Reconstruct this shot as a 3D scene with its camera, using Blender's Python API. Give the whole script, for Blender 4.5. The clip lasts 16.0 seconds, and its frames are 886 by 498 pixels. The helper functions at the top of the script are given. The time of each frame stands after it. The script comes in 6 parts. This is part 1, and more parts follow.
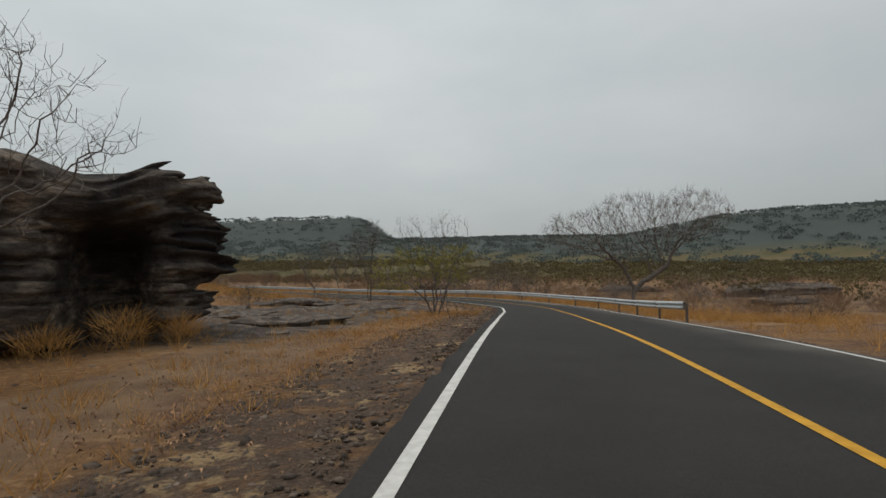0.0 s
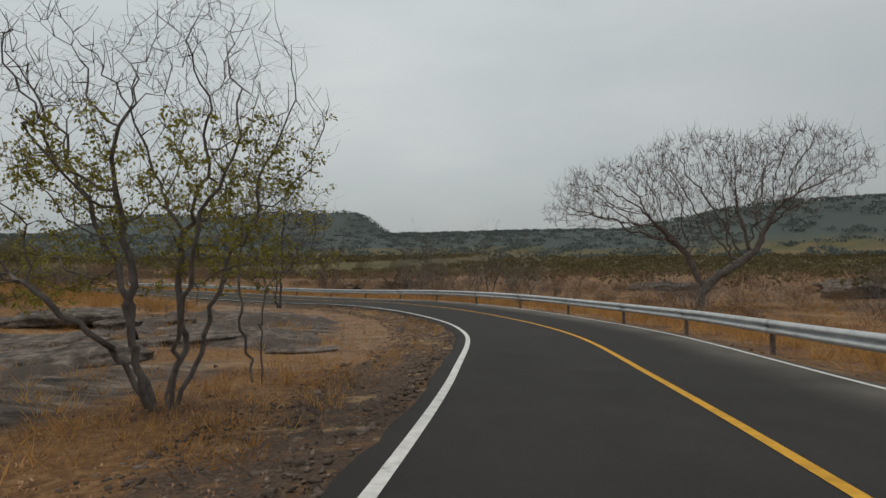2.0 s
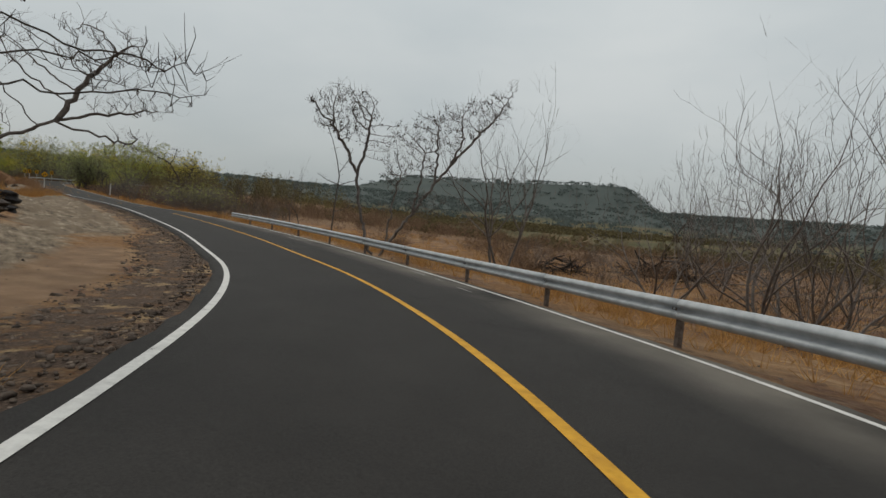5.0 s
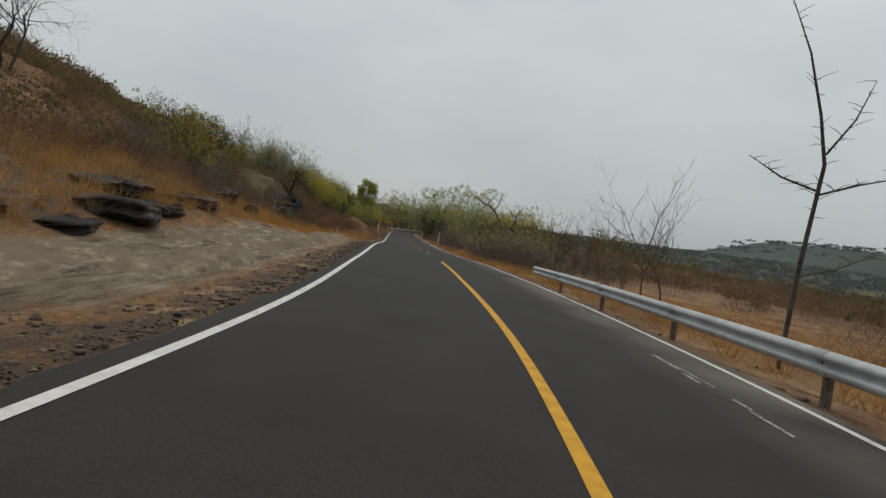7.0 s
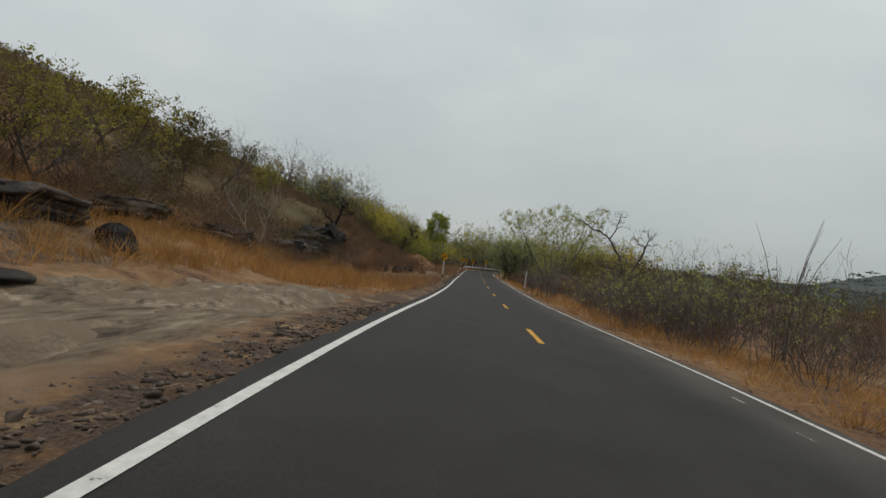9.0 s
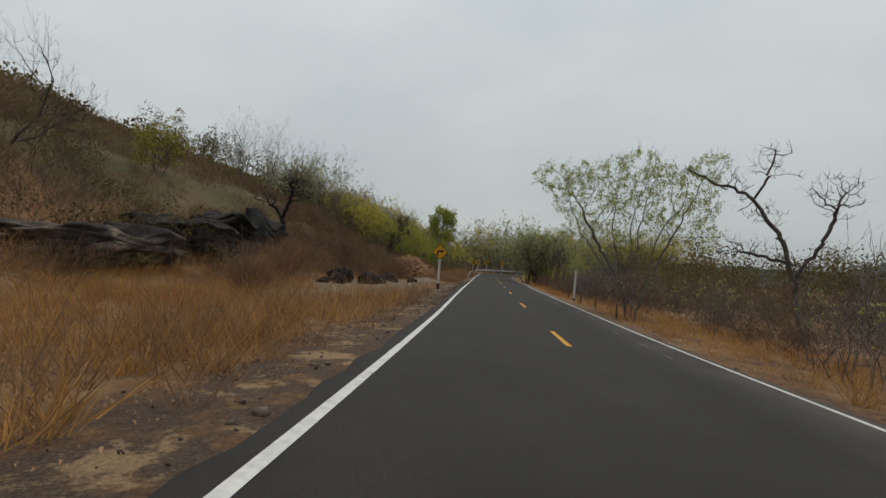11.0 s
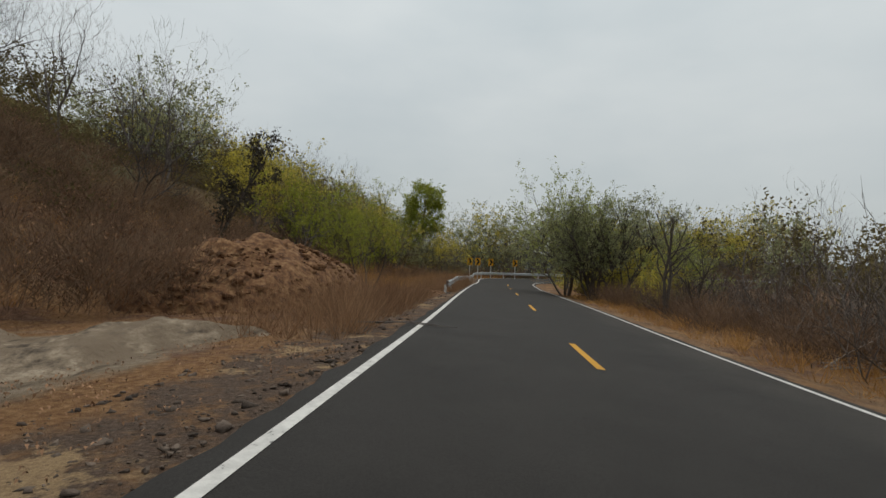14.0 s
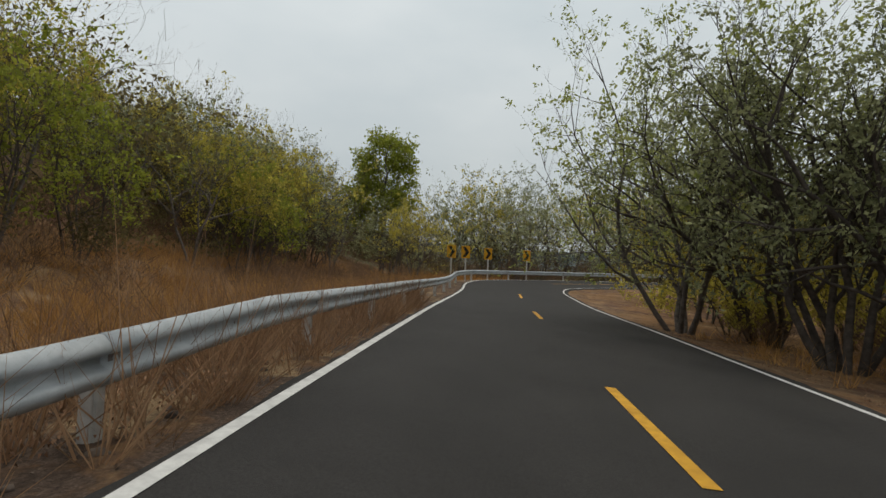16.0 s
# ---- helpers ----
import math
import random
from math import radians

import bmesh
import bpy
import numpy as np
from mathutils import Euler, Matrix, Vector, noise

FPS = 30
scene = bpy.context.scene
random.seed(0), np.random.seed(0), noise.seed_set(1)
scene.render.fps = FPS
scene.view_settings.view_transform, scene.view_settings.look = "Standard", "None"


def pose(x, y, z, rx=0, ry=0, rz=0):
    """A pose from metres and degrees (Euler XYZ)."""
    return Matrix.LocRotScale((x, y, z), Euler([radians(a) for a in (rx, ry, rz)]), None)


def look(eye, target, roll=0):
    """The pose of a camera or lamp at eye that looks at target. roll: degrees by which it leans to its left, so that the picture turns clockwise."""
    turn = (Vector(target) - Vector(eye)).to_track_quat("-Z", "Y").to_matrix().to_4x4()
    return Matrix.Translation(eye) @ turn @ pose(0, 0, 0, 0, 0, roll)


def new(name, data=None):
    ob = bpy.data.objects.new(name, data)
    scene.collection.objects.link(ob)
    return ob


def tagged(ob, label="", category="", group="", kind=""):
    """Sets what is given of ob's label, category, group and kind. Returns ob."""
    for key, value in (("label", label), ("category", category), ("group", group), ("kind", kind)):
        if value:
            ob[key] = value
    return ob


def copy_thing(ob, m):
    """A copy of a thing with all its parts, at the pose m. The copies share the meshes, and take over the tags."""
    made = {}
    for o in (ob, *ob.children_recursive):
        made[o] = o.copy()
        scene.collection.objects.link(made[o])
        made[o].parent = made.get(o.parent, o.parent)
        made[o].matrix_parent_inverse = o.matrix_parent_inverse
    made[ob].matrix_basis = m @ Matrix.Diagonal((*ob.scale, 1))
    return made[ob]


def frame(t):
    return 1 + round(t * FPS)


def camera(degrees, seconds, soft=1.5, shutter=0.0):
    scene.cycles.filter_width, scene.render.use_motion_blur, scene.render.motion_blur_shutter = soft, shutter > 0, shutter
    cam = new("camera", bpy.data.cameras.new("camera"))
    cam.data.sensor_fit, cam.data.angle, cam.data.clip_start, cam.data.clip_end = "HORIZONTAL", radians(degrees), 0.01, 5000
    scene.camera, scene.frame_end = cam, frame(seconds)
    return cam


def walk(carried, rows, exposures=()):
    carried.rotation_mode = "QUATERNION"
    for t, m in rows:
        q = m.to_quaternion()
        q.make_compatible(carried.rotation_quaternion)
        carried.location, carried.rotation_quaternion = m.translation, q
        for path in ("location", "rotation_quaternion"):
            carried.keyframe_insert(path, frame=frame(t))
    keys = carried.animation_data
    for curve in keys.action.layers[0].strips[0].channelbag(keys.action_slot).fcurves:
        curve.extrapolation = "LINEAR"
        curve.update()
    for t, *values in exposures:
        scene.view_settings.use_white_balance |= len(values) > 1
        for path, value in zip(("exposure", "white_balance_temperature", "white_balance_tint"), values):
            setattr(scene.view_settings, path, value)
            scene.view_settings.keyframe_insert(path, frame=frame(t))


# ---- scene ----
# ---------------------------------------------------------------- camera and its way
cam = camera(77.55, 16.0)
PATH = [
    (0, -0.07, 0.01, 1.467, 90.27, 0.67, -0.34),
    (0.5, 0.73, 5.07, 1.286, 90.33, 0.95, -0.48),
    (1, 1.54, 10.11, 1.041, 90.38, 1.26, -0.40),
    (1.5, 2.30, 15.17, 0.685, 90.16, 1.02, -0.41),
    (2, 3.06, 20.27, 0.277, 89.83, 0.83, -0.29),
    (2.5, 3.64, 25.39, -0.169, 89.64, 0.40, -0.31),
    (3, 4.17, 30.46, -0.589, 89.31, -0.06, 0.04),
    (3.7, 4.56, 37.92, -1.123, 88.05, -1.23, 5.99),
    (4.25, 3.71, 43.89, -1.478, 87.13, -2.66, 13.50),
    (4.75, 1.81, 49.06, -1.686, 86.47, -4.19, 21.68),
    (5.5, -2.38, 55.89, -2.001, 86.04, -5.94, 35.79),
    (6, -5.43, 59.79, -2.220, 86.88, -6.55, 44.94),
    (6.5, -9.10, 63.24, -2.375, 87.90, -6.80, 53.41),
    (7, -13.35, 66.18, -2.430, 88.72, -7.77, 60.56),
    (7.5, -17.87, 68.83, -2.386, 89.73, -7.25, 64.51),
    (8, -22.53, 71.13, -2.303, 90.57, -6.95, 66.64),
    (8.5, -27.28, 73.31, -2.250, 91.29, -6.99, 67.99),
    (9, -32.07, 75.34, -2.180, 91.64, -6.75, 68.64),
    (9.7, -39.04, 78.45, -2.149, 91.79, -5.72, 69.27),
    (10.3, -45.36, 81.26, -2.207, 91.89, -4.93, 69.59),
    (10.8, -50.83, 83.63, -2.287, 91.99, -4.26, 69.85),
    (11.5, -58.52, 87.12, -2.382, 92.24, -3.43, 70.14),
    (12, -64.27, 89.76, -2.403, 92.28, -3.24, 70.32),
    (12.5, -70.07, 92.36, -2.402, 92.38, -3.13, 70.25),
    (13, -75.94, 95.00, -2.351, 92.41, -2.98, 70.17),
    (13.5, -81.92, 97.76, -2.302, 92.47, -2.79, 70.34),
    (14, -88.01, 100.61, -2.246, 92.56, -2.49, 70.41),
    (14.5, -94.26, 103.52, -2.224, 92.52, -2.26, 70.41),
    (15, -100.59, 106.49, -2.186, 92.48, -2.01, 70.48),
    (15.5, -107.03, 109.47, -2.085, 92.46, -2.14, 70.43),
    (16, -113.49, 112.46, -2.023, 92.28, -2.43, 70.38),
]

walk(cam, [(t, pose(x, y, z, rx, ry, rz)) for t, x, y, z, rx, ry, rz in PATH],
     [(0, 0.06), (1, 0.02), (3, 0.02), (5.5, 0.02), (9, 0.02), (11.5, 0.06), (12.5, 0.08), (13, 0.14), (13.7, 0.1), (15, 0.13), (16, 0.17)])

# ---------------------------------------------------------------- sky, sun, exposure
world = bpy.data.worlds.new("overcast_sky")
scene.world = world
world.use_nodes = True
wt = world.node_tree
wt.nodes.clear()
w_out = wt.nodes.new("ShaderNodeOutputWorld")
w_bg = wt.nodes.new("ShaderNodeBackground")
w_sky = wt.nodes.new("ShaderNodeTexSky")
w_sky.sky_type = "NISHITA"
w_sky.sun_disc = False
w_sky.sun_elevation = radians(62)
w_sky.sun_rotation = radians(200)
w_sky.dust_density = 4.0
w_co = wt.nodes.new("ShaderNodeTexCoord")
w_map = wt.nodes.new("ShaderNodeMapping")
w_map.inputs["Scale"].default_value = (1.0, 1.0, 2.6)
w_noise = wt.nodes.new("ShaderNodeTexNoise")
w_noise.inputs["Scale"].default_value = 1.7
w_noise.inputs["Detail"].default_value = 5.0
w_noise.inputs["Roughness"].default_value = 0.5
w_ramp = wt.nodes.new("ShaderNodeValToRGB")
w_ramp.color_ramp.elements[0].position, w_ramp.color_ramp.elements[0].color = 0.3, (5.2, 5.75, 5.85, 1)
w_ramp.color_ramp.elements[1].position, w_ramp.color_ramp.elements[1].color = 0.72, (7.0, 7.3, 7.15, 1)
w_sep = wt.nodes.new("ShaderNodeSeparateXYZ")
w_up = wt.nodes.new("ShaderNodeMapRange")
w_up.inputs["From Min"].default_value, w_up.inputs["From Max"].default_value = 0.0, 0.5
w_up.inputs["To Min"].default_value, w_up.inputs["To Max"].default_value = 0.70, 1.06
w_veil = wt.nodes.new("ShaderNodeVectorMath")
w_veil.operation = "SCALE"
wt.links.new(w_co.outputs["Generated"], w_sep.inputs["Vector"])
wt.links.new(w_sep.outputs["Z"], w_up.inputs["Value"])
w_dot = wt.nodes.new("ShaderNodeVectorMath")
w_dot.operation = "DOT_PRODUCT"
w_dot.inputs[1].default_value = (-0.91, 0.41, 0.0)
w_side = wt.nodes.new("ShaderNodeMapRange")
w_side.inputs["From Min"].default_value, w_side.inputs["From Max"].default_value = -0.45, 0.4
w_side.inputs["To Min"].default_value, w_side.inputs["To Max"].default_value = 0.78, 1.0
w_mul = wt.nodes.new("ShaderNodeMath")
w_mul.operation = "MULTIPLY"
wt.links.new(w_co.outputs["Generated"], w_dot.inputs[0])
wt.links.new(w_dot.outputs["Value"], w_side.inputs["Value"])
wt.links.new(w_up.outputs["Result"], w_mul.inputs[0])
wt.links.new(w_side.outputs["Result"], w_mul.inputs[1])
wt.links.new(w_mul.outputs["Value"], w_veil.inputs["Scale"])
wt.links.new(w_ramp.outputs["Color"], w_veil.inputs[0])
w_mix = wt.nodes.new("ShaderNodeMix")
w_mix.data_type = "RGBA"
w_mix.inputs["Factor"].default_value = 0.86
wt.links.new(w_co.outputs["Generated"], w_map.inputs["Vector"])
wt.links.new(w_map.outputs["Vector"], w_noise.inputs["Vector"])
wt.links.new(w_noise.outputs["Fac"], w_ramp.inputs["Fac"])
wt.links.new(w_sky.outputs["Color"], w_mix.inputs["A"])
wt.links.new(w_veil.outputs["Vector"], w_mix.inputs["B"])
wt.links.new(w_mix.outputs["Result"], w_bg.inputs["Color"])
w_bg.inputs["Strength"].default_value = 0.104
wt.links.new(w_bg.outputs["Background"], w_out.inputs["Surface"])

sun = new("sun", bpy.data.lights.new("sun", "SUN"))
sun.data.energy, sun.data.angle, sun.data.color = 1.1, radians(20), (1.0, 0.93, 0.82)
sun.matrix_world = look((0, 0, 50), (18, -8, 8))
scene.view_settings.exposure = 0.0


# ---------------------------------------------------------------- materials
def ramp_mat(name, stops, scale=3.0, rough=0.9, bump=0.3, bump_scale=40.0, detail=6.0, random_tint=0.0, spec=0.2, thin=0.0):
    """Two scales of noise through a colour ramp, with fine relief."""
    m = bpy.data.materials.new(name)
    m.use_nodes = True
    nt = m.node_tree
    bs = nt.nodes["Principled BSDF"]
    bs.inputs["Roughness"].default_value = rough
    bs.inputs["Specular IOR Level"].default_value = spec
    co = nt.nodes.new("ShaderNodeTexCoord")
    n1 = nt.nodes.new("ShaderNodeTexNoise")
    n1.inputs["Scale"].default_value, n1.inputs["Detail"].default_value = scale, detail
    n1.inputs["Roughness"].default_value = 0.65
    rp = nt.nodes.new("ShaderNodeValToRGB")
    els = rp.color_ramp.elements
    while len(els) < len(stops):
        els.new(0.5)
    for e, (p, c) in zip(els, stops):
        e.position, e.color = p, (*c, 1)
    nt.links.new(co.outputs["Object"], n1.inputs["Vector"])
    nt.links.new(n1.outputs["Fac"], rp.inputs["Fac"])
    col = rp.outputs["Color"]
    if random_tint:
        info = nt.nodes.new("ShaderNodeNewGeometry")
        mr = nt.nodes.new("ShaderNodeMapRange")
        mr.inputs["To Min"].default_value, mr.inputs["To Max"].default_value = 1 - random_tint, 1 + random_tint
        nt.links.new(info.outputs["Random Per Island"], mr.inputs["Value"])
        hsv = nt.nodes.new("ShaderNodeHueSaturation")
        nt.links.new(mr.outputs["Result"], hsv.inputs["Value"])
        nt.links.new(col, hsv.inputs["Color"])
        col = hsv.outputs["Color"]
    nt.links.new(col, bs.inputs["Base Color"])
    if thin:
        tr, ms = nt.nodes.new("ShaderNodeBsdfTranslucent"), nt.nodes.new("ShaderNodeMixShader")
        ms.inputs["Fac"].default_value = thin
        nt.links.new(col, tr.inputs["Color"])
        nt.links.new(bs.outputs["BSDF"], ms.inputs[1])
        nt.links.new(tr.outputs["BSDF"], ms.inputs[2])
        nt.links.new(ms.outputs["Shader"], nt.nodes["Material Output"].inputs["Surface"])
    if bump:
        n2 = nt.nodes.new("ShaderNodeTexNoise")
        n2.inputs["Scale"].default_value, n2.inputs["Detail"].default_value = bump_scale, 4.0
        bp = nt.nodes.new("ShaderNodeBump")
        bp.inputs["Strength"].default_value, bp.inputs["Distance"].default_value = bump, 0.05
        nt.links.new(co.outputs["Object"], n2.inputs["Vector"])
        nt.links.new(n2.outputs["Fac"], bp.inputs["Height"])
        nt.links.new(bp.outputs["Normal"], bs.inputs["Normal"])
    return m




def asphalt_material():
    """Dark worn tarmac: fine grit, wheel-polished patches, and pale dust blown over its outer edge."""
    m = ramp_mat("asphalt", [(0.3, (0.022, 0.0203, 0.0188)), (0.7, (0.0345, 0.0318, 0.0294))], 0.6, 0.82, 0.3, 170)
    nt = m.node_tree
    N, L = nt.nodes, nt.links
    bs = N["Principled BSDF"]
    base = bs.inputs["Base Color"].links[0].from_socket
    co = N["Texture Coordinate"]
    grit = N.new("ShaderNodeTexNoise")
    grit.inputs["Scale"].default_value, grit.inputs["Detail"].default_value = 55.0, 3.0
    L.new(co.outputs["Object"], grit.inputs["Vector"])
    gr = N.new("ShaderNodeMapRange")
    gr.inputs["From Min"].default_value, gr.inputs["From Max"].default_value = 0.3, 0.7
    gr.inputs["To Min"].default_value, gr.inputs["To Max"].default_value = 0.75, 1.3
    L.new(grit.outputs["Fac"], gr.inputs["Value"])
    hs = N.new("ShaderNodeHueSaturation")
    L.new(gr.outputs["Result"], hs.inputs["Value"])
    L.new(base, hs.inputs["Color"])
    at = N.new("ShaderNodeAttribute")
    at.attribute_name = "dust"
    patch = N.new("ShaderNodeTexNoise")
    patch.inputs["Scale"].default_value, patch.inputs["Detail"].default_value = 0.45, 7.0
    L.new(co.outputs["Object"], patch.inputs["Vector"])
    pr = N.new("ShaderNodeMapRange")
    pr.inputs["From Min"].default_value, pr.inputs["From Max"].default_value = 0.28, 0.62
    L.new(patch.outputs["Fac"], pr.inputs["Value"])
    mu = N.new("ShaderNodeMath")
    mu.operation = "MULTIPLY"
    L.new(at.outputs["Fac"], mu.inputs[0])
    L.new(pr.outputs["Result"], mu.inputs[1])
    mx = N.new("ShaderNodeMix")
    mx.data_type = "RGBA"
    mx.inputs["B"].default_value = (0.15, 0.135, 0.115, 1)
    L.new(mu.outputs["Value"], mx.inputs["Factor"])
    L.new(hs.outputs["Color"], mx.inputs["A"])
    L.new(mx.outputs["Result"], bs.inputs["Base Color"])
    return m


M_asphalt = asphalt_material()
M_white = ramp_mat("white_line_paint", [(0.3, (0.1, 0.097, 0.09)), (0.35, (0.5, 0.49, 0.47)), (0.62, (0.66, 0.65, 0.62))], 7, 0.7, 0.15, 120)
M_scrape = ramp_mat("scraped_asphalt", [(0.42, (0.05, 0.047, 0.044)), (0.55, (0.38, 0.37, 0.35))], 22, 0.9, 0.2, 120)
M_yellow = ramp_mat("yellow_line_paint", [(0.3, (0.42, 0.21, 0.02)), (0.62, (0.62, 0.33, 0.03))], 6, 0.7, 0.15, 120)
M_rust = ramp_mat("weathered_post_steel", [(0.35, (0.10, 0.07, 0.055)), (0.7, (0.22, 0.19, 0.17))], 9, 0.7, 0.2, 60)
M_bark_grey = ramp_mat("grey_bark", [(0.3, (0.09, 0.075, 0.066)), (0.7, (0.22, 0.19, 0.17))], 7, 0.95, 0.5, 50)
M_bark_dark = ramp_mat("dark_bark", [(0.3, (0.05, 0.042, 0.036)), (0.7, (0.14, 0.117, 0.1))], 7, 0.95, 0.5, 50)
M_bark_pale = ramp_mat("pale_dead_wood", [(0.3, (0.2, 0.17, 0.14)), (0.7, (0.42, 0.37, 0.32))], 7, 0.95, 0.4, 50)
M_charred = ramp_mat("charred_wood", [(0.3, (0.008, 0.007, 0.007)), (0.7, (0.035, 0.03, 0.028))], 7, 0.9, 0.6, 30)
M_leaf_green = ramp_mat("green_leaves", [(0.35, (0.33, 0.285, 0.045)), (0.65, (0.6, 0.51, 0.1))], 1.1, 0.6, 0, random_tint=0.35, thin=0.55)
M_leaf_bright = ramp_mat("fresh_green_leaves", [(0.35, (0.19, 0.225, 0.028)), (0.65, (0.36, 0.38, 0.06))], 0.9, 0.6, 0, random_tint=0.3, thin=0.55)
M_leaf_dark = ramp_mat("dark_evergreen_leaves", [(0.35, (0.18, 0.195, 0.095)), (0.65, (0.37, 0.38, 0.2))], 1.1, 0.5, 0, random_tint=0.4, thin=0.55)
M_leaf_pale = ramp_mat("pale_young_leaves", [(0.35, (0.27, 0.305, 0.075)), (0.65, (0.44, 0.46, 0.15))], 1.1, 0.6, 0, random_tint=0.3, thin=0.55)
M_leaf_yellow = ramp_mat("yellowing_leaves", [(0.35, (0.2, 0.18, 0.03)), (0.65, (0.34, 0.3, 0.07))], 1.1, 0.6, 0, random_tint=0.3, thin=0.4)
M_leaf_dry = ramp_mat("withered_pods_and_leaves", [(0.35, (0.04, 0.035, 0.026)), (0.65, (0.1, 0.085, 0.06))], 2, 0.9, 0, random_tint=0.3)
M_twig = ramp_mat("dry_twigs", [(0.35, (0.105, 0.066, 0.043)), (0.65, (0.25, 0.165, 0.105))], 0.35, 0.95, 0, random_tint=0.4, thin=0.25)
M_twig_red = ramp_mat("reddish_dry_stalks", [(0.35, (0.17, 0.094, 0.052)), (0.65, (0.36, 0.22, 0.125))], 0.5, 0.95, 0, random_tint=0.35, thin=0.25)
M_olive = ramp_mat("olive_scrub_leaves", [(0.35, (0.09, 0.073, 0.032)), (0.65, (0.19, 0.155, 0.068))], 0.06, 0.9, 0, random_tint=0.4, thin=0.55)
# blue-grey leaf colour: the haze of distance is mixed into it
M_hazed_woods = ramp_mat("haze_tinted_woods", [(0.35, (0.108, 0.128, 0.121)), (0.65, (0.13, 0.15, 0.139))], 0.02, 0.95, 0, random_tint=0.12, thin=0.5)
M_plain = ramp_mat("plain_scrub_leaves", [(0.35, (0.085, 0.07, 0.034)), (0.65, (0.165, 0.132, 0.066))], 0.05, 0.9, 0, random_tint=0.35, thin=0.4)
M_grass = ramp_mat("withered_grass", [(0.35, (0.31, 0.155, 0.045)), (0.65, (0.56, 0.325, 0.12))], 0.5, 0.95, 0, random_tint=0.35, thin=0.25)
M_litter = ramp_mat("fallen_leaves", [(0.35, (0.13, 0.065, 0.035)), (0.65, (0.32, 0.19, 0.11))], 2, 0.95, 0, random_tint=0.5)
M_stone = ramp_mat("broken_stone", [(0.35, (0.05, 0.038, 0.031)), (0.65, (0.18, 0.138, 0.108))], 3, 0.95, 0.4, 30, random_tint=0.4)
M_earth = ramp_mat("red_earth", [(0.34, (0.05, 0.023, 0.014)), (0.5, (0.165, 0.083, 0.04)), (0.66, (0.3, 0.175, 0.088))], 4.5, 0.98, 0.9, 9)
M_sign_yellow = ramp_mat("sign_yellow", [(0.3, (0.60, 0.29, 0.012)), (0.7, (0.68, 0.35, 0.02))], 3, 0.5, 0.03, 40)
M_sign_black = ramp_mat("sign_black", [(0.3, (0.012, 0.012, 0.012)), (0.7, (0.025, 0.024, 0.022))], 5, 0.6, 0.03, 40)
M_post_white = ramp_mat("whitewashed_concrete", [(0.3, (0.45, 0.43, 0.40)), (0.65, (0.68, 0.67, 0.64))], 5, 0.85, 0.2, 50)


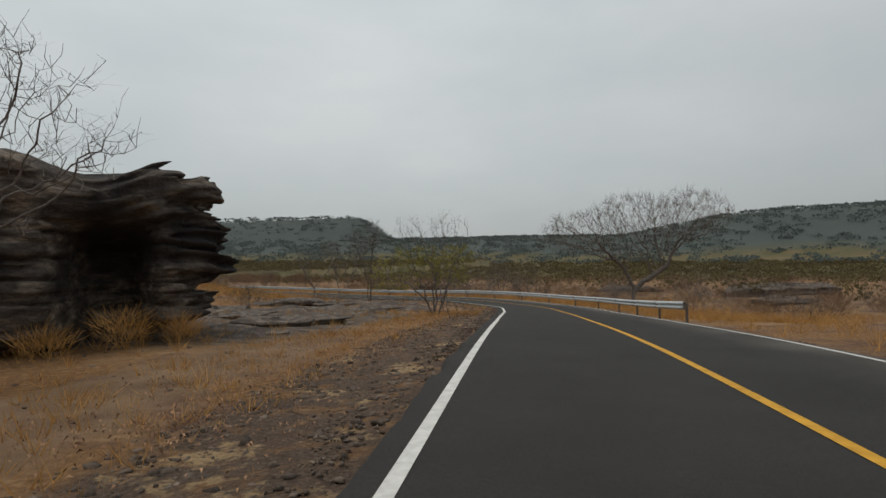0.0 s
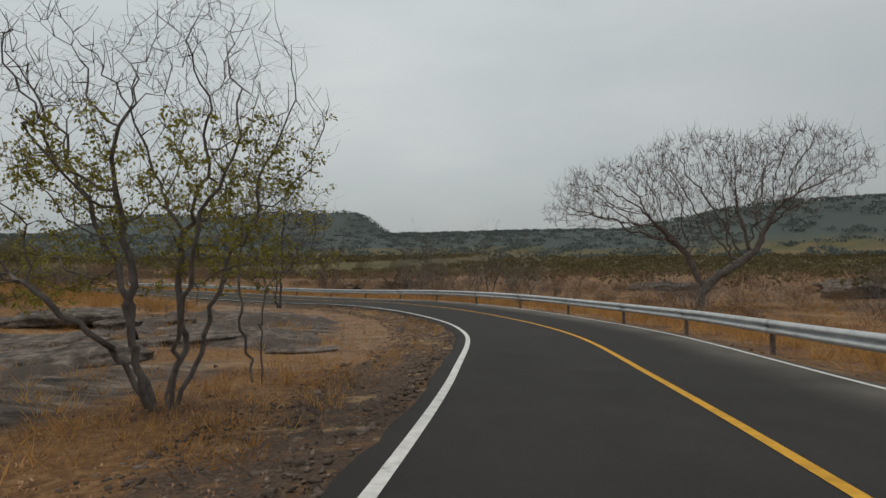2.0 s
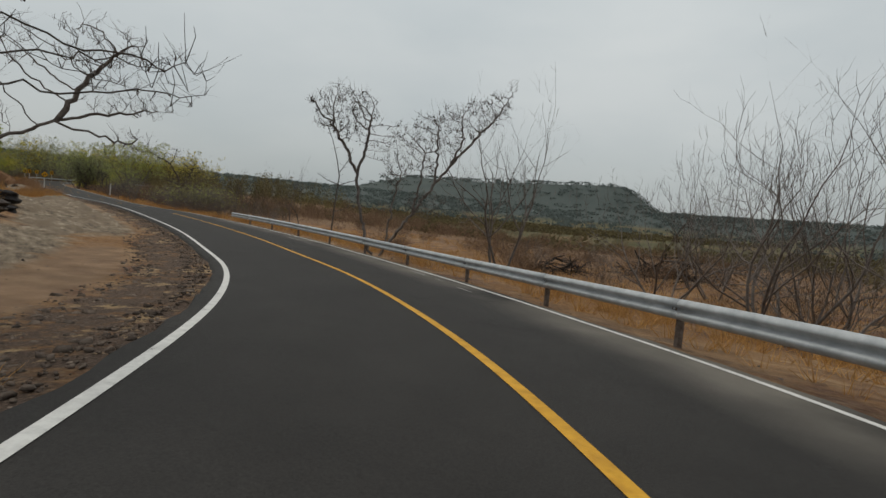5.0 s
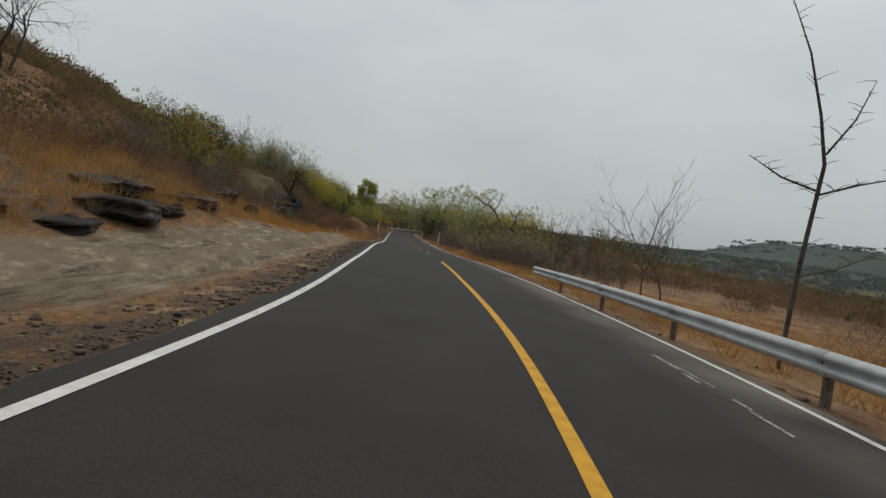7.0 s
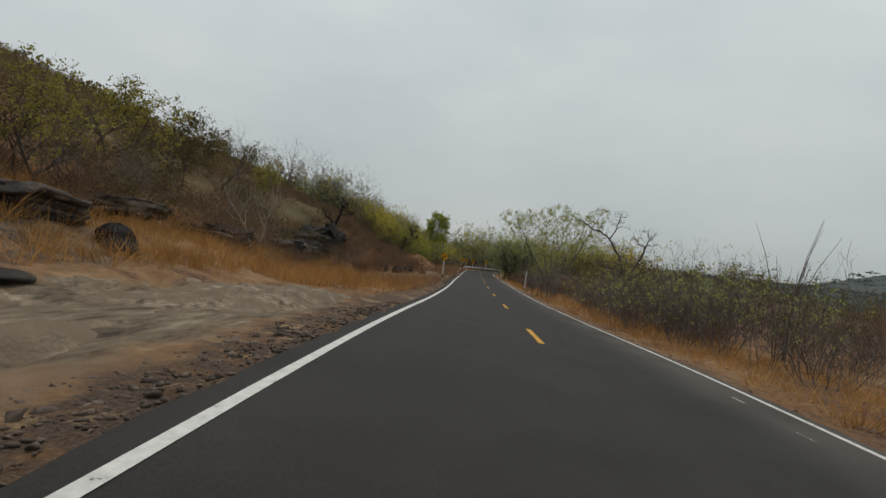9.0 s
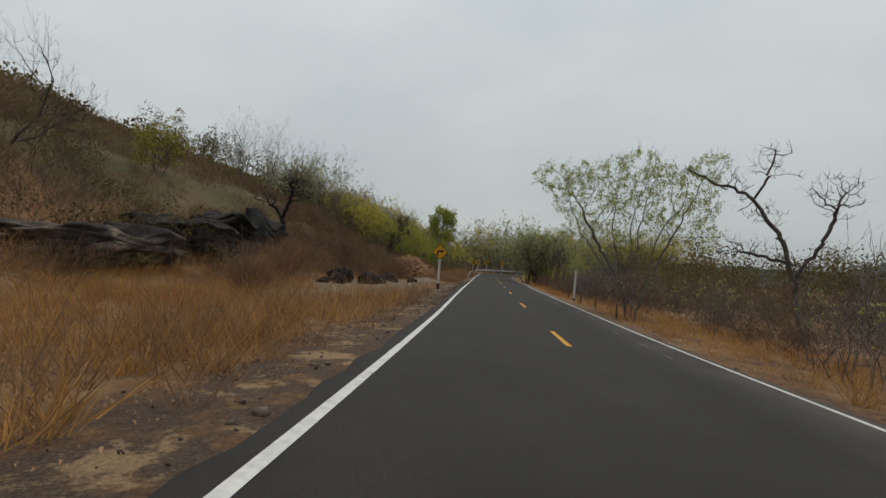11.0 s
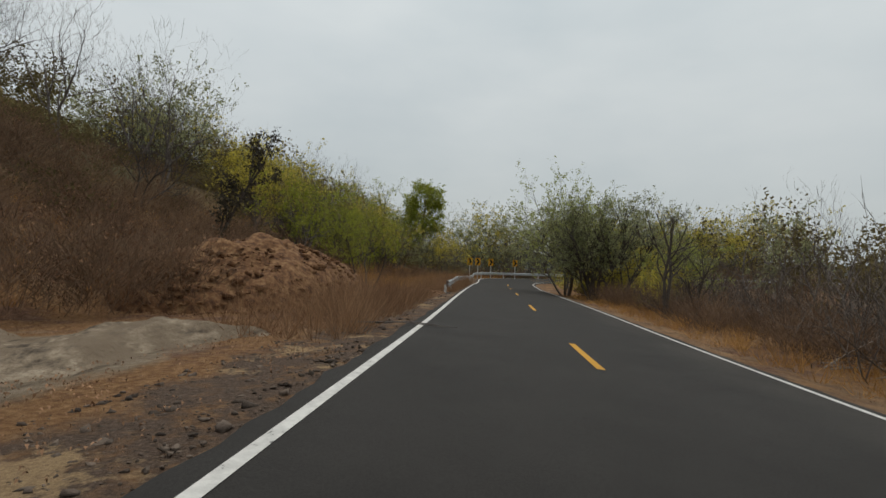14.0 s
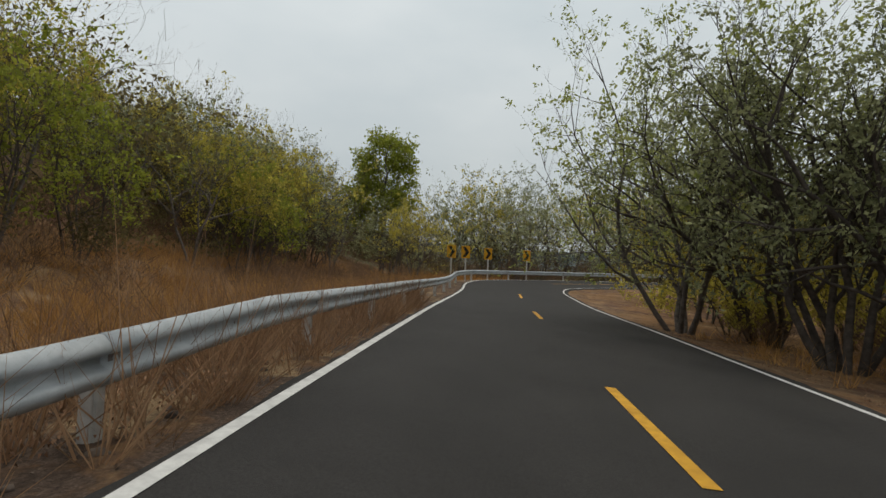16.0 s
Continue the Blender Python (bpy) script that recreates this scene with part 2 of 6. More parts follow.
def ground_material():
    """Withered litter and sand, broken by bare rock, rubble and far woods, each in its own zone; the farthest hills
    take haze as colour.
    """
    m = bpy.data.materials.new("dry_ground")
    m.use_nodes = True
    nt = m.node_tree
    N, L = nt.nodes, nt.links
    bs = N["Principled BSDF"]
    bs.inputs["Roughness"].default_value, bs.inputs["Specular IOR Level"].default_value = 0.95, 0.15
    co = N.new("ShaderNodeTexCoord")

    def tex(scale, detail=6.0, rough=0.65, stretch=None):
        n = N.new("ShaderNodeTexNoise")
        n.inputs["Scale"].default_value, n.inputs["Detail"].default_value, n.inputs["Roughness"].default_value = scale, detail, rough
        if stretch:
            mp = N.new("ShaderNodeMapping")
            mp.vector_type = "TEXTURE"
            mp.inputs["Rotation"].default_value, mp.inputs["Scale"].default_value = (0, 0, -0.43), stretch
            L.new(co.outputs["Object"], mp.inputs["Vector"])
            L.new(mp.outputs["Vector"], n.inputs["Vector"])
        else:
            L.new(co.outputs["Object"], n.inputs["Vector"])
        return n.outputs["Fac"]

    def ramp(fac, stops):
        r = N.new("ShaderNodeValToRGB")
        while len(r.color_ramp.elements) < len(stops):
            r.color_ramp.elements.new(0.5)
        for e, (p, c) in zip(r.color_ramp.elements, stops):
            e.position, e.color = p, (*c, 1)
        L.new(fac, r.inputs["Fac"])
        return r.outputs["Color"]

    def mix(fac, a, b):
        x = N.new("ShaderNodeMix")
        x.data_type = "RGBA"
        L.new(fac, x.inputs["Factor"])
        L.new(a, x.inputs["A"])
        L.new(b, x.inputs["B"])
        return x.outputs["Result"]

    def zone(name, noise_fac, soft=0.16):
        """A named zone with a ragged border."""
        at = N.new("ShaderNodeAttribute")
        at.attribute_name = name
        add = N.new("ShaderNodeMath")
        add.operation = "ADD"
        L.new(at.outputs["Fac"], add.inputs[0])
        L.new(noise_fac, add.inputs[1])
        mr = N.new("ShaderNodeMapRange")
        mr.inputs["From Min"].default_value, mr.inputs["From Max"].default_value = 1.0 - soft, 1.0 + soft
        L.new(add.outputs["Value"], mr.inputs["Value"])
        return mr.outputs["Result"]

    big, mid, fine = tex(0.22), tex(1.3), tex(9.0, 8.0, 0.75)
    litter = ramp(fine, [(0.3, (0.085, 0.042, 0.022)), (0.5, (0.215, 0.115, 0.052)), (0.72, (0.4, 0.25, 0.125))])
    sand = ramp(tex(2.2, 9.0, 0.7, (1.6, 0.7, 1)), [(0.3, (0.18, 0.095, 0.048)), (0.5, (0.3, 0.185, 0.1)), (0.7, (0.43, 0.3, 0.175))])
    col = mix(ramp(big, [(0.46, (0, 0, 0)), (0.62, (1, 1, 1))]), litter, sand)
    earth = ramp(tex(4.0, 9.0, 0.75), [(0.32, (0.05, 0.027, 0.02)), (0.5, (0.125, 0.068, 0.047)), (0.66, (0.23, 0.15, 0.105))])
    col = mix(ramp(tex(0.45, 7.0), [(0.5, (0, 0, 0)), (0.58, (0.85, 0.85, 0.85))]), col, earth)
    strata = tex(1.7, 10.0, 0.74, (2.2, 0.6, 1))
    slab = ramp(strata, [(0.34, (0.045, 0.036, 0.028)), (0.43, (0.14, 0.108, 0.076)), (0.55, (0.24, 0.19, 0.135)), (0.68, (0.4, 0.335, 0.25))])
    col = mix(zone("slab", mid), col, slab)
    path = ramp(tex(1.1, 8.0, 0.6), [(0.3, (0.16, 0.1, 0.062)), (0.55, (0.25, 0.162, 0.1)), (0.75, (0.33, 0.225, 0.14))])
    col = mix(zone("track", mid), col, path)
    dark = ramp(strata, [(0.36, (0.024, 0.02, 0.018)), (0.46, (0.085, 0.067, 0.055)), (0.55, (0.16, 0.13, 0.107)), (0.67, (0.34, 0.285, 0.235))])
    col = mix(zone("dark_slab", mid), col, dark)
    grit = tex(26.0, 9.0, 0.85)
    rubble = ramp(grit, [(0.32, (0.022, 0.017, 0.014)), (0.48, (0.09, 0.062, 0.046)), (0.6, (0.17, 0.12, 0.088)), (0.72, (0.3, 0.23, 0.175))])
    rubble = mix(ramp(tex(2.1), [(0.5, (0, 0, 0)), (0.64, (0.75, 0.75, 0.75))]), rubble, litter)
    pale = ramp(grit, [(0.35, (0.2, 0.13, 0.075)), (0.6, (0.44, 0.31, 0.17))])
    rubble = mix(ramp(tex(0.9, 8.0, 0.7), [(0.55, (0, 0, 0)), (0.6, (0.9, 0.9, 0.9))]), rubble, pale)
    col = mix(zone("rubble", mid), col, rubble)
    wood = ramp(tex(0.06, 10.0, 0.75), [(0.35, (0.07, 0.075, 0.035)), (0.5, (0.11, 0.095, 0.05)), (0.65, (0.17, 0.115, 0.06))])
    col = mix(zone("woods", tex(0.02)), col, wood)
    # haze over the farthest ground, painted in as a flat blue-grey
    haze_tint = ramp(tex(0.012, 10.0, 0.75), [(0.35, (0.06, 0.074, 0.07)), (0.65, (0.078, 0.092, 0.085))])
    col = mix(zone("hazed_hills", tex(0.004)), col, haze_tint)
    L.new(col, bs.inputs["Base Color"])
    bp = N.new("ShaderNodeBump")
    bp.inputs["Strength"].default_value, bp.inputs["Distance"].default_value = 0.8, 0.09
    ad = N.new("ShaderNodeMath")
    ad.operation = "ADD"
    L.new(fine, ad.inputs[0])
    L.new(strata, ad.inputs[1])
    L.new(ad.outputs["Value"], bp.inputs["Height"])
    L.new(bp.outputs["Normal"], bs.inputs["Normal"])
    return m


M_ground = ground_material()
M_rock = ramp_mat("dark_sandstone", [(0.32, (0.028, 0.023, 0.02)), (0.5, (0.095, 0.076, 0.064)), (0.68, (0.23, 0.19, 0.16))], 3.2, 0.92, 0.8, 12, 9.0)
M_rail = ramp_mat("galvanised_steel", [(0.3, (0.32, 0.34, 0.35)), (0.7, (0.5, 0.52, 0.53))], 4, 0.45, 0.1, 60)


# ---------------------------------------------------------------- the road's axis (its centre line)
HALF_LEFT, HALF_RIGHT = 3.051, 3.008  # lane widths, to the middle of the edge lines
AXIS = [
    (-6.80, -59.41, 3.48), (-2.30, -30.19, 1.81), (0.68, -10.35, 0.71), (2.14, -0.83, 0.25), (3.68, 9.65, -0.24), (5.04, 19.13, -0.96),
    (6.28, 28.40, -1.73), (6.78, 36.31, -2.29), (5.92, 42.88, -2.69), (3.79, 48.65, -2.91), (-0.80, 55.96, -3.22), (-4.37, 60.08, -3.48),
    (-8.40, 63.78, -3.65), (-12.94, 66.93, -3.69), (-17.60, 69.83, -3.66), (-27.38, 74.77, -3.53), (-39.53, 80.39, -3.48), (-51.72, 86.03, -3.64),
    (-65.44, 92.24, -3.73), (-76.84, 97.35, -3.66), (-87.77, 102.31, -3.57), (-98.79, 107.34, -3.51), (-110.47, 112.64, -3.35), (-125.04, 119.30, -3.23),
    (-139.51, 126.09, -3.13), (-145.80, 129.10, -2.85), (-148.60, 131.20, -2.75), (-150.60, 134.30, -2.68), (-151.00, 138.00, -2.60), (-150.00, 142.00, -2.50),
    (-147.50, 146.00, -2.40), (-143.00, 153.00, -2.30), (-136.00, 164.00, -2.20), (-129.00, 176.00, -2.10),
]


def spline(knots, n=12):
    """A Catmull-Rom curve through the knots, chord-length parametrised."""
    p = np.array(knots, float)
    d = np.linalg.norm(np.diff(p, axis=0), axis=1)
    v = np.zeros_like(p)
    v[1:-1] = ((p[2:] - p[1:-1]) / d[1:, None] * d[:-1, None] + (p[1:-1] - p[:-2]) / d[:-1, None] * d[1:, None]) / (d[1:] + d[:-1])[:, None]
    v[0], v[-1] = (p[1] - p[0]) / d[0], (p[-1] - p[-2]) / d[-1]
    u = (np.arange(n) / n)[None, :, None]
    L = d[:, None, None]
    h = (2 * u**3 - 3 * u**2 + 1) * p[:-1, None] + (u**3 - 2 * u**2 + u) * L * v[:-1, None] + (-2 * u**3 + 3 * u**2) * p[1:, None] + (u**3 - u**2) * L * v[1:, None]
    return np.vstack([h.reshape(-1, 3), p[-1]])


_c = spline(AXIS, 24)
_s = np.r_[0, np.cumsum(np.linalg.norm(np.diff(_c, axis=0), axis=1))]
S_END = float(_s[-1])
S = np.arange(0, S_END, 0.5)
AX = np.stack([np.interp(S, _s, _c[:, k]) for k in range(3)], 1)
TAN = np.gradient(AX, axis=0)
TAN[:, 2] = 0
TAN /= np.linalg.norm(TAN, axis=1)[:, None]
RIGHT = np.stack([TAN[:, 1], -TAN[:, 0], 0 * S], 1)


def s_of(x, y):
    """The distance along the road nearest to a place."""
    return float(S[np.argmin((AX[:, 0] - x) ** 2 + (AX[:, 1] - y) ** 2)])


BANK = np.interp(S, [60, 90, 115, 135, 160, 190, 220, 250, 290], [0.0188, 0.0255, 0.0267, 0.0225, 0.0592, 0.0564, 0.0591, 0.0625, 0.0612])  # the outer side lies lower


def on_road(s, u, dz=0.0):
    """A place s along the road, u to the right of its centre line, dz above the surface."""
    a = [np.interp(s, S, AX[:, k]) for k in range(3)]
    r = [np.interp(s, S, RIGHT[:, k]) for k in range(2)]
    return Vector((a[0] + r[0] * u, a[1] + r[1] * u, a[2] - np.interp(s, S, BANK) * u + dz))


def heading(s):
    return float(np.interp(s, S, np.unwrap(np.arctan2(TAN[:, 1], TAN[:, 0]))))


# ---------------------------------------------------------------- the lie of the land
STRAIGHT = np.array([-0.909, 0.416])
LEFTWARD = np.array([-0.416, -0.909])
FOOT = np.array([-26.97, 74.34])


def smooth(a, lo, hi):
    t = np.clip((a - lo) / (hi - lo), 0, 1)
    return t * t * (3 - 2 * t)


def waves(x, y, f, seed):
    """Cheap smooth roughness from a few crossed sines."""
    r = np.random.RandomState(seed)
    out = 0
    for k in range(6):
        a, b, c = r.uniform(0, 6.28), r.uniform(0.5, 1.6), r.uniform(0, 6.28)
        out = out + np.sin(f * b * (x * np.cos(a) + y * np.sin(a)) + c + 1.3 * np.sin(f * 0.37 * (y * np.cos(a) - x * np.sin(a)) + k))
    return out / 6


def lie(x, y):
    """Height of the ground, the signed way to the road's centre line (right is positive) and the nearest s."""
    x, y = np.atleast_1d(np.asarray(x, float)), np.atleast_1d(np.asarray(y, float))
    z, u, sn = np.zeros(len(x)), np.zeros(len(x)), np.zeros(len(x))
    ax, st = AX[::2], 2
    for i in range(0, len(x), 20000):
        j = slice(i, i + 20000)
        dx, dy = x[j, None] - ax[None, :, 0], y[j, None] - ax[None, :, 1]
        d2 = dx * dx + dy * dy
        k = d2.argmin(1)
        w = 1 / (d2 + 1.0) ** 3
        zs = (w * ax[None, :, 2]).sum(1) / w.sum(1)
        n = np.arange(len(k))
        lat = dx[n, k] * RIGHT[::2][k, 0] + dy[n, k] * RIGHT[::2][k, 1]
        dist = np.sqrt(d2[n, k])
        u[j] = np.where(lat < 0, -dist, dist)
        sn[j] = S[::2][k]
        near = np.clip(np.abs(u[j]), 0, 4.2)
        z[j] = zs - BANK[::2][k] * np.sign(u[j]) * near * (1 - 0.6 * smooth(np.abs(u[j]), 5, 9))
    au = np.abs(u)
    left, right = u < 0, u >= 0
    z = z - 0.06 - 0.10 * smooth(au, 3.4, 4.4)
    out = smooth(au, 4.2, 9.0)
    z = z + out * (0.14 * waves(x, y, 0.55, 3) + 0.05 * waves(x, y, 2.3, 4))
    along = (x - FOOT[0]) * STRAIGHT[0] + (y - FOOT[1]) * STRAIGHT[1]
    lat = (x - FOOT[0]) * LEFTWARD[0] + (y - FOOT[1]) * LEFTWARD[1] + 1.2 * waves(x, y, 0.16, 21)
    # the hillside over the straight: a level rock shelf, a broken bank, then the slope
    toe = 7.5 + 4.5 * smooth(along, 20, 45) - 1.5 * smooth(along, 72, 84)
    hill = smooth(along, -32, 12) * left
    rise = np.clip(lat - toe, 0, None)
    ledge = 0.45 * np.floor(rise / 2.6 + 0.5 * waves(x, y, 0.3, 9)) * smooth(rise, 0, 1) * (1 - smooth(rise, 12, 20))
    z = z + hill * (0.28 * np.minimum(rise, 14) + ledge * 0.5 + 76 * (1 - np.exp(-np.clip(rise - 9, 0, None) / 185.0)) * (1 + 0.16 * waves(x, y, 0.03, 8)) * (1 - 0.55 * smooth(lat, 280, 800)))
    # low rock terraces inside the bend
    z = z + left * smooth(au, 5.5, 12) * (1 - hill) * smooth(sn, 80, 120) * (0.5 + 0.35 * waves(x, y, 0.22, 14)) * (1 - smooth(au, 20, 60))
    valley = np.where(right, smooth(au, 8, 110), smooth(au, 14, 130) * (1 - smooth(along, -60, 0)))
    z = z - valley * (3.2 + 1.5 * waves(x, y, 0.02, 5)) - right * 0.5 * smooth(au, 4.6, 10) * smooth(sn, 80, 96)
    far = np.hypot(x, y - 40)
    open_side = 1 - hill * smooth(lat, 0, 120)
    z = z - 5 * smooth(far, 60, 260) * open_side * smooth(au, 14, 80)
    z = z + smooth(far, 380, 900) * (32 + 7 * waves(x, y, 0.006, 11)) * open_side
    # a flat-topped ridge across the valley, and a higher one to its right
    mx, my = x + 330, y - 930
    mesa = smooth(-np.abs(mx), -260, -195) * smooth(-np.abs(my + 0.2 * mx), -190, -60)
    z = z + 34 * mesa * (1 + 0.05 * waves(x, y, 0.03, 15))
    mx, my = x - 560, y - 640
    z = z + 36 * smooth(-np.hypot(mx / 1.4, my), -300, -90) * (1 + 0.06 * waves(x, y, 0.02, 16))
    return z, u, sn


def ground_z(x, y):
    return float(lie([x], [y])[0][0])


def spread(lo, hi, fine, reach, grow=1.16):
    """Grid lines: even between lo and hi, wider and wider out to reach."""
    mid = list(np.arange(lo, hi + fine, fine))
    step, a, b = fine, lo, hi
    left, right = [], []
    while a > -reach:
        step *= grow
        a -= step
        left.append(a)
    step = fine
    b = mid[-1]
    while b < reach:
        step *= grow
        b += step
        right.append(b)
    return np.array(left[::-1] + mid + right)


gx, gy = spread(-160, 34, 0.7, 3000), spread(-12, 150, 0.7, 3000)
GX, GY = np.meshgrid(gx, gy)
gz, gu, gs = lie(GX.ravel(), GY.ravel())
me = bpy.data.meshes.new("ground")
nx, ny = len(gx), len(gy)
idx = np.arange(nx * ny).reshape(ny, nx)
quads = np.stack([idx[:-1, :-1], idx[:-1, 1:], idx[1:, 1:], idx[1:, :-1]], -1).reshape(-1, 4)
me.from_pydata(np.stack([GX.ravel(), GY.ravel(), gz], 1).tolist(), [], quads.tolist())
me.polygons.foreach_set("use_smooth", [True] * len(me.polygons))
me.materials.append(M_ground)
gX, gY = GX.ravel(), GY.ravel()
gal = (gX - FOOT[0]) * STRAIGHT[0] + (gY - FOOT[1]) * STRAIGHT[1]
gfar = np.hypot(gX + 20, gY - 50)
edge = 4.85 + 0.35 * (1 - smooth(gs, 68, 76)) - 0.5 * smooth(gs, 136, 142) * (1 - smooth(gs, 166, 172)) + 0.3 * waves(gX, gY, 0.7, 31)
on_left = np.where(gu < 0, 1, 0)


def stretch(s0, s1, u0, u1, soft_s=4.0, soft_u=0.7):
    """1 inside a stretch of the left side of the road, fading at its border."""
    return on_left * smooth(gs, s0 - soft_s, s0 + soft_s) * (1 - smooth(gs, s1 - soft_s, s1 + soft_s)) * smooth(-gu, u0 - soft_u, u0 + soft_u) * (1 - smooth(-gu, u1 - soft_u, u1 + soft_u))


ZONES = {
    "rubble": smooth(-np.abs(gu), -edge - 0.45, -edge + 0.3) * np.where(gu < 0, 0.95, 0.45),
    "track": np.maximum.reduce([0.9 * stretch(90, 136, 5.1, 6.9), 0.75 * stretch(50, 72, 5.6, 8.2), 0.85 * stretch(203, 214, 4.7, 6.0, 3.0, 0.5), 0.8 * stretch(240, 247, 4.4, 7.5, 3.0), 0.7 * stretch(154, 163, 3.9, 5.0, 3.0, 0.4)]),
    "slab": np.maximum.reduce([0.85 * stretch(139, 172, 4.6, 8.8), 0.85 * stretch(198, 226, 5.6, 11.5, 3.0), 0.8 * stretch(116, 140, 6.6, 9.5)]),
    "dark_slab": np.maximum.reduce([0.8 * stretch(70, 92, 7.2, 20, 4.0, 1.2), 0.85 * stretch(94, 114, 7.0, 15, 4.0, 0.8), 0.6 * stretch(138, 171, 9.4, 15, 4.0, 0.8)])
    + np.where(gu > 0, 1, 0) * 0.42 * smooth(gu, 14, 22) * (1 - smooth(gu, 45, 70)),
    "woods": smooth(gfar, 130, 260) * 0.75 + smooth(gal, 0, 20) * np.where(gu < 0, 1, 0) * smooth(-gu, 14, 26) * 0.6,
    # rises with distance alone, to lay the painted haze on
    "hazed_hills": smooth(gfar, 420, 640),
}
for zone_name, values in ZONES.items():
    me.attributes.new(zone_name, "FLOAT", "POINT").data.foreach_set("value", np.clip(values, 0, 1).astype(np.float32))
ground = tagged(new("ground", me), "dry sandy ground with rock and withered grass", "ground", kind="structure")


def raw_mesh(name, verts, faces, mat, smooth_faces=False):
    """A mesh from arrays of places and of triangles or quads."""
    verts, faces = np.asarray(verts, np.float32), np.asarray(faces, np.int32)
    m = bpy.data.meshes.new(name)
    n, k = faces.shape
    m.vertices.add(len(verts))
    m.vertices.foreach_set("co", verts.ravel())
    m.loops.add(n * k)
    m.loops.foreach_set("vertex_index", faces.ravel())
    m.polygons.add(n)
    m.polygons.foreach_set("loop_start", np.arange(0, n * k, k, dtype=np.int32))
    if smooth_faces:
        m.polygons.foreach_set("use_smooth", np.ones(n, bool))
    m.materials.append(mat)
    m.update(calc_edges=True)
    return m


# ---------------------------------------------------------------- the road
def mesh_object(name, verts, faces, mat, smooth_faces=False):
    m = bpy.data.meshes.new(name)
    m.from_pydata([tuple(v) for v in verts], [], faces)
    m.materials.append(mat)
    if smooth_faces:
        m.polygons.foreach_set("use_smooth", [True] * len(m.polygons))
    m.update()
    return new(name, m)


def ribbon(name, s0, s1, section, mat, step=0.5, jitter=0.0):
    """A strip along the road with the given cross-section of (u, dz)."""
    ss = np.arange(s0, s1 + 1e-6, step) if s1 - s0 > step else np.array([s0, s1])
    if ss[-1] < s1 - 1e-3:
        ss = np.r_[ss, s1]
    rnd = random.Random(int(s0 * 7) + len(section))
    verts, faces, k = [], [], len(section)
    for s in ss:
        for i, (u, dz) in enumerate(section):
            verts.append(on_road(s, u + (rnd.uniform(-jitter, jitter) if i in (0, k - 1) else 0), dz))
    for a in range(len(ss) - 1):
        for i in range(k - 1):
            faces.append((a * k + i, a * k + i + 1, (a + 1) * k + i + 1, (a + 1) * k + i))
    return mesh_object(name, verts, faces, mat)


S_NARROW = 228.0
U_CUTS = [-3.0, -1.5, 0.0, 1.6, 2.0, 2.5, 2.9, 3.1]


def margin(s):
    return 3.32 - 0.16 * min(1.0, max(0.0, (s - S_NARROW) / 10.0))


rv, rf, ru = [], [], []
rs = np.arange(0, S_END - 1, 0.5)
rr = random.Random(77)
for s_ in rs:
    m0 = margin(s_)
    cut = [-m0 - 0.1, -m0 + rr.uniform(-0.06, 0.05)] + U_CUTS + [3.24 + rr.uniform(-0.05, 0.05), 3.36]
    for k, u_ in enumerate(cut):
        rv.append(on_road(s_, u_, -0.14 if k in (0, len(cut) - 1) else 0.0))
        ru.append(u_)
nc = len(U_CUTS) + 4
rf = [(i * nc + j, i * nc + j + 1, (i + 1) * nc + j + 1, (i + 1) * nc + j) for i in range(len(rs) - 1) for j in range(nc - 1)]
road = new("road", raw_mesh("road", rv, rf, M_asphalt))
dust = [np.clip((u_ - 1.7) / 0.9, 0, 1) * float(np.interp(s_, [70, 95, 118, 145, 165, 230, 262], [0.5, 0.8, 1.0, 1.0, 0.5, 0.15, 0.0])) for s_, u_ in zip(np.repeat(rs, nc), ru)]
road.data.attributes.new("dust", "FLOAT", "POINT").data.foreach_set("value", np.array(dust, np.float32))
tagged(road, "dark asphalt road with painted lines", "road", kind="structure")


def line(name, s0, s1, u, width, mat, label, step=0.5):
    ob = ribbon(name, s0, s1, [(u - width / 2, 0.006), (u + width / 2, 0.006)], mat, step)
    ob.parent = road
    ob["label"] = label
    return ob


line("edge_line", 0, S_END - 2, -HALF_LEFT, 0.112, M_white, "worn white edge line")
line("edge_line", 0, S_END - 2, HALF_RIGHT, 0.1, M_white, "worn white edge line")
S_SOLID = 157.97
line("centre_line", 0, S_SOLID, 0, 0.125, M_yellow, "solid yellow centre line")
DASH = [169.70 + 11.724 * k for k in range(10)]
for far_end in DASH:
    line("centre_dash", far_end - 2.93, far_end, 0, 0.125, M_yellow, "short yellow dash")
line("centre_line", DASH[-1] + 14, S_END - 2, 0, 0.125, M_yellow, "solid yellow centre line")


scr = random.Random(8)
for k in range(46):
    s0 = scr.uniform(126, 166) if k < 24 else scr.uniform(190, 212)
    u0 = 2.35 + 0.25 * math.sin(s0 * 0.35) + scr.uniform(-0.08, 0.08)
    line("scrape_mark", s0, s0 + scr.uniform(0.25, 1.1), u0, scr.uniform(0.03, 0.06) if k < 24 else scr.uniform(0.012, 0.03), M_scrape, "pale scrape in the asphalt", 0.6)


def part(name, mesh, parent, label=""):
    """A mesh as one part under a thing."""
    ob = new(name, mesh)
    ob.parent = parent
    if label:
        ob["label"] = label
    return ob


def bm_mesh(name, bm, mat):
    m = bpy.data.meshes.new(name)
    bm.to_mesh(m)
    bm.free()
    m.materials.append(mat)
    return m


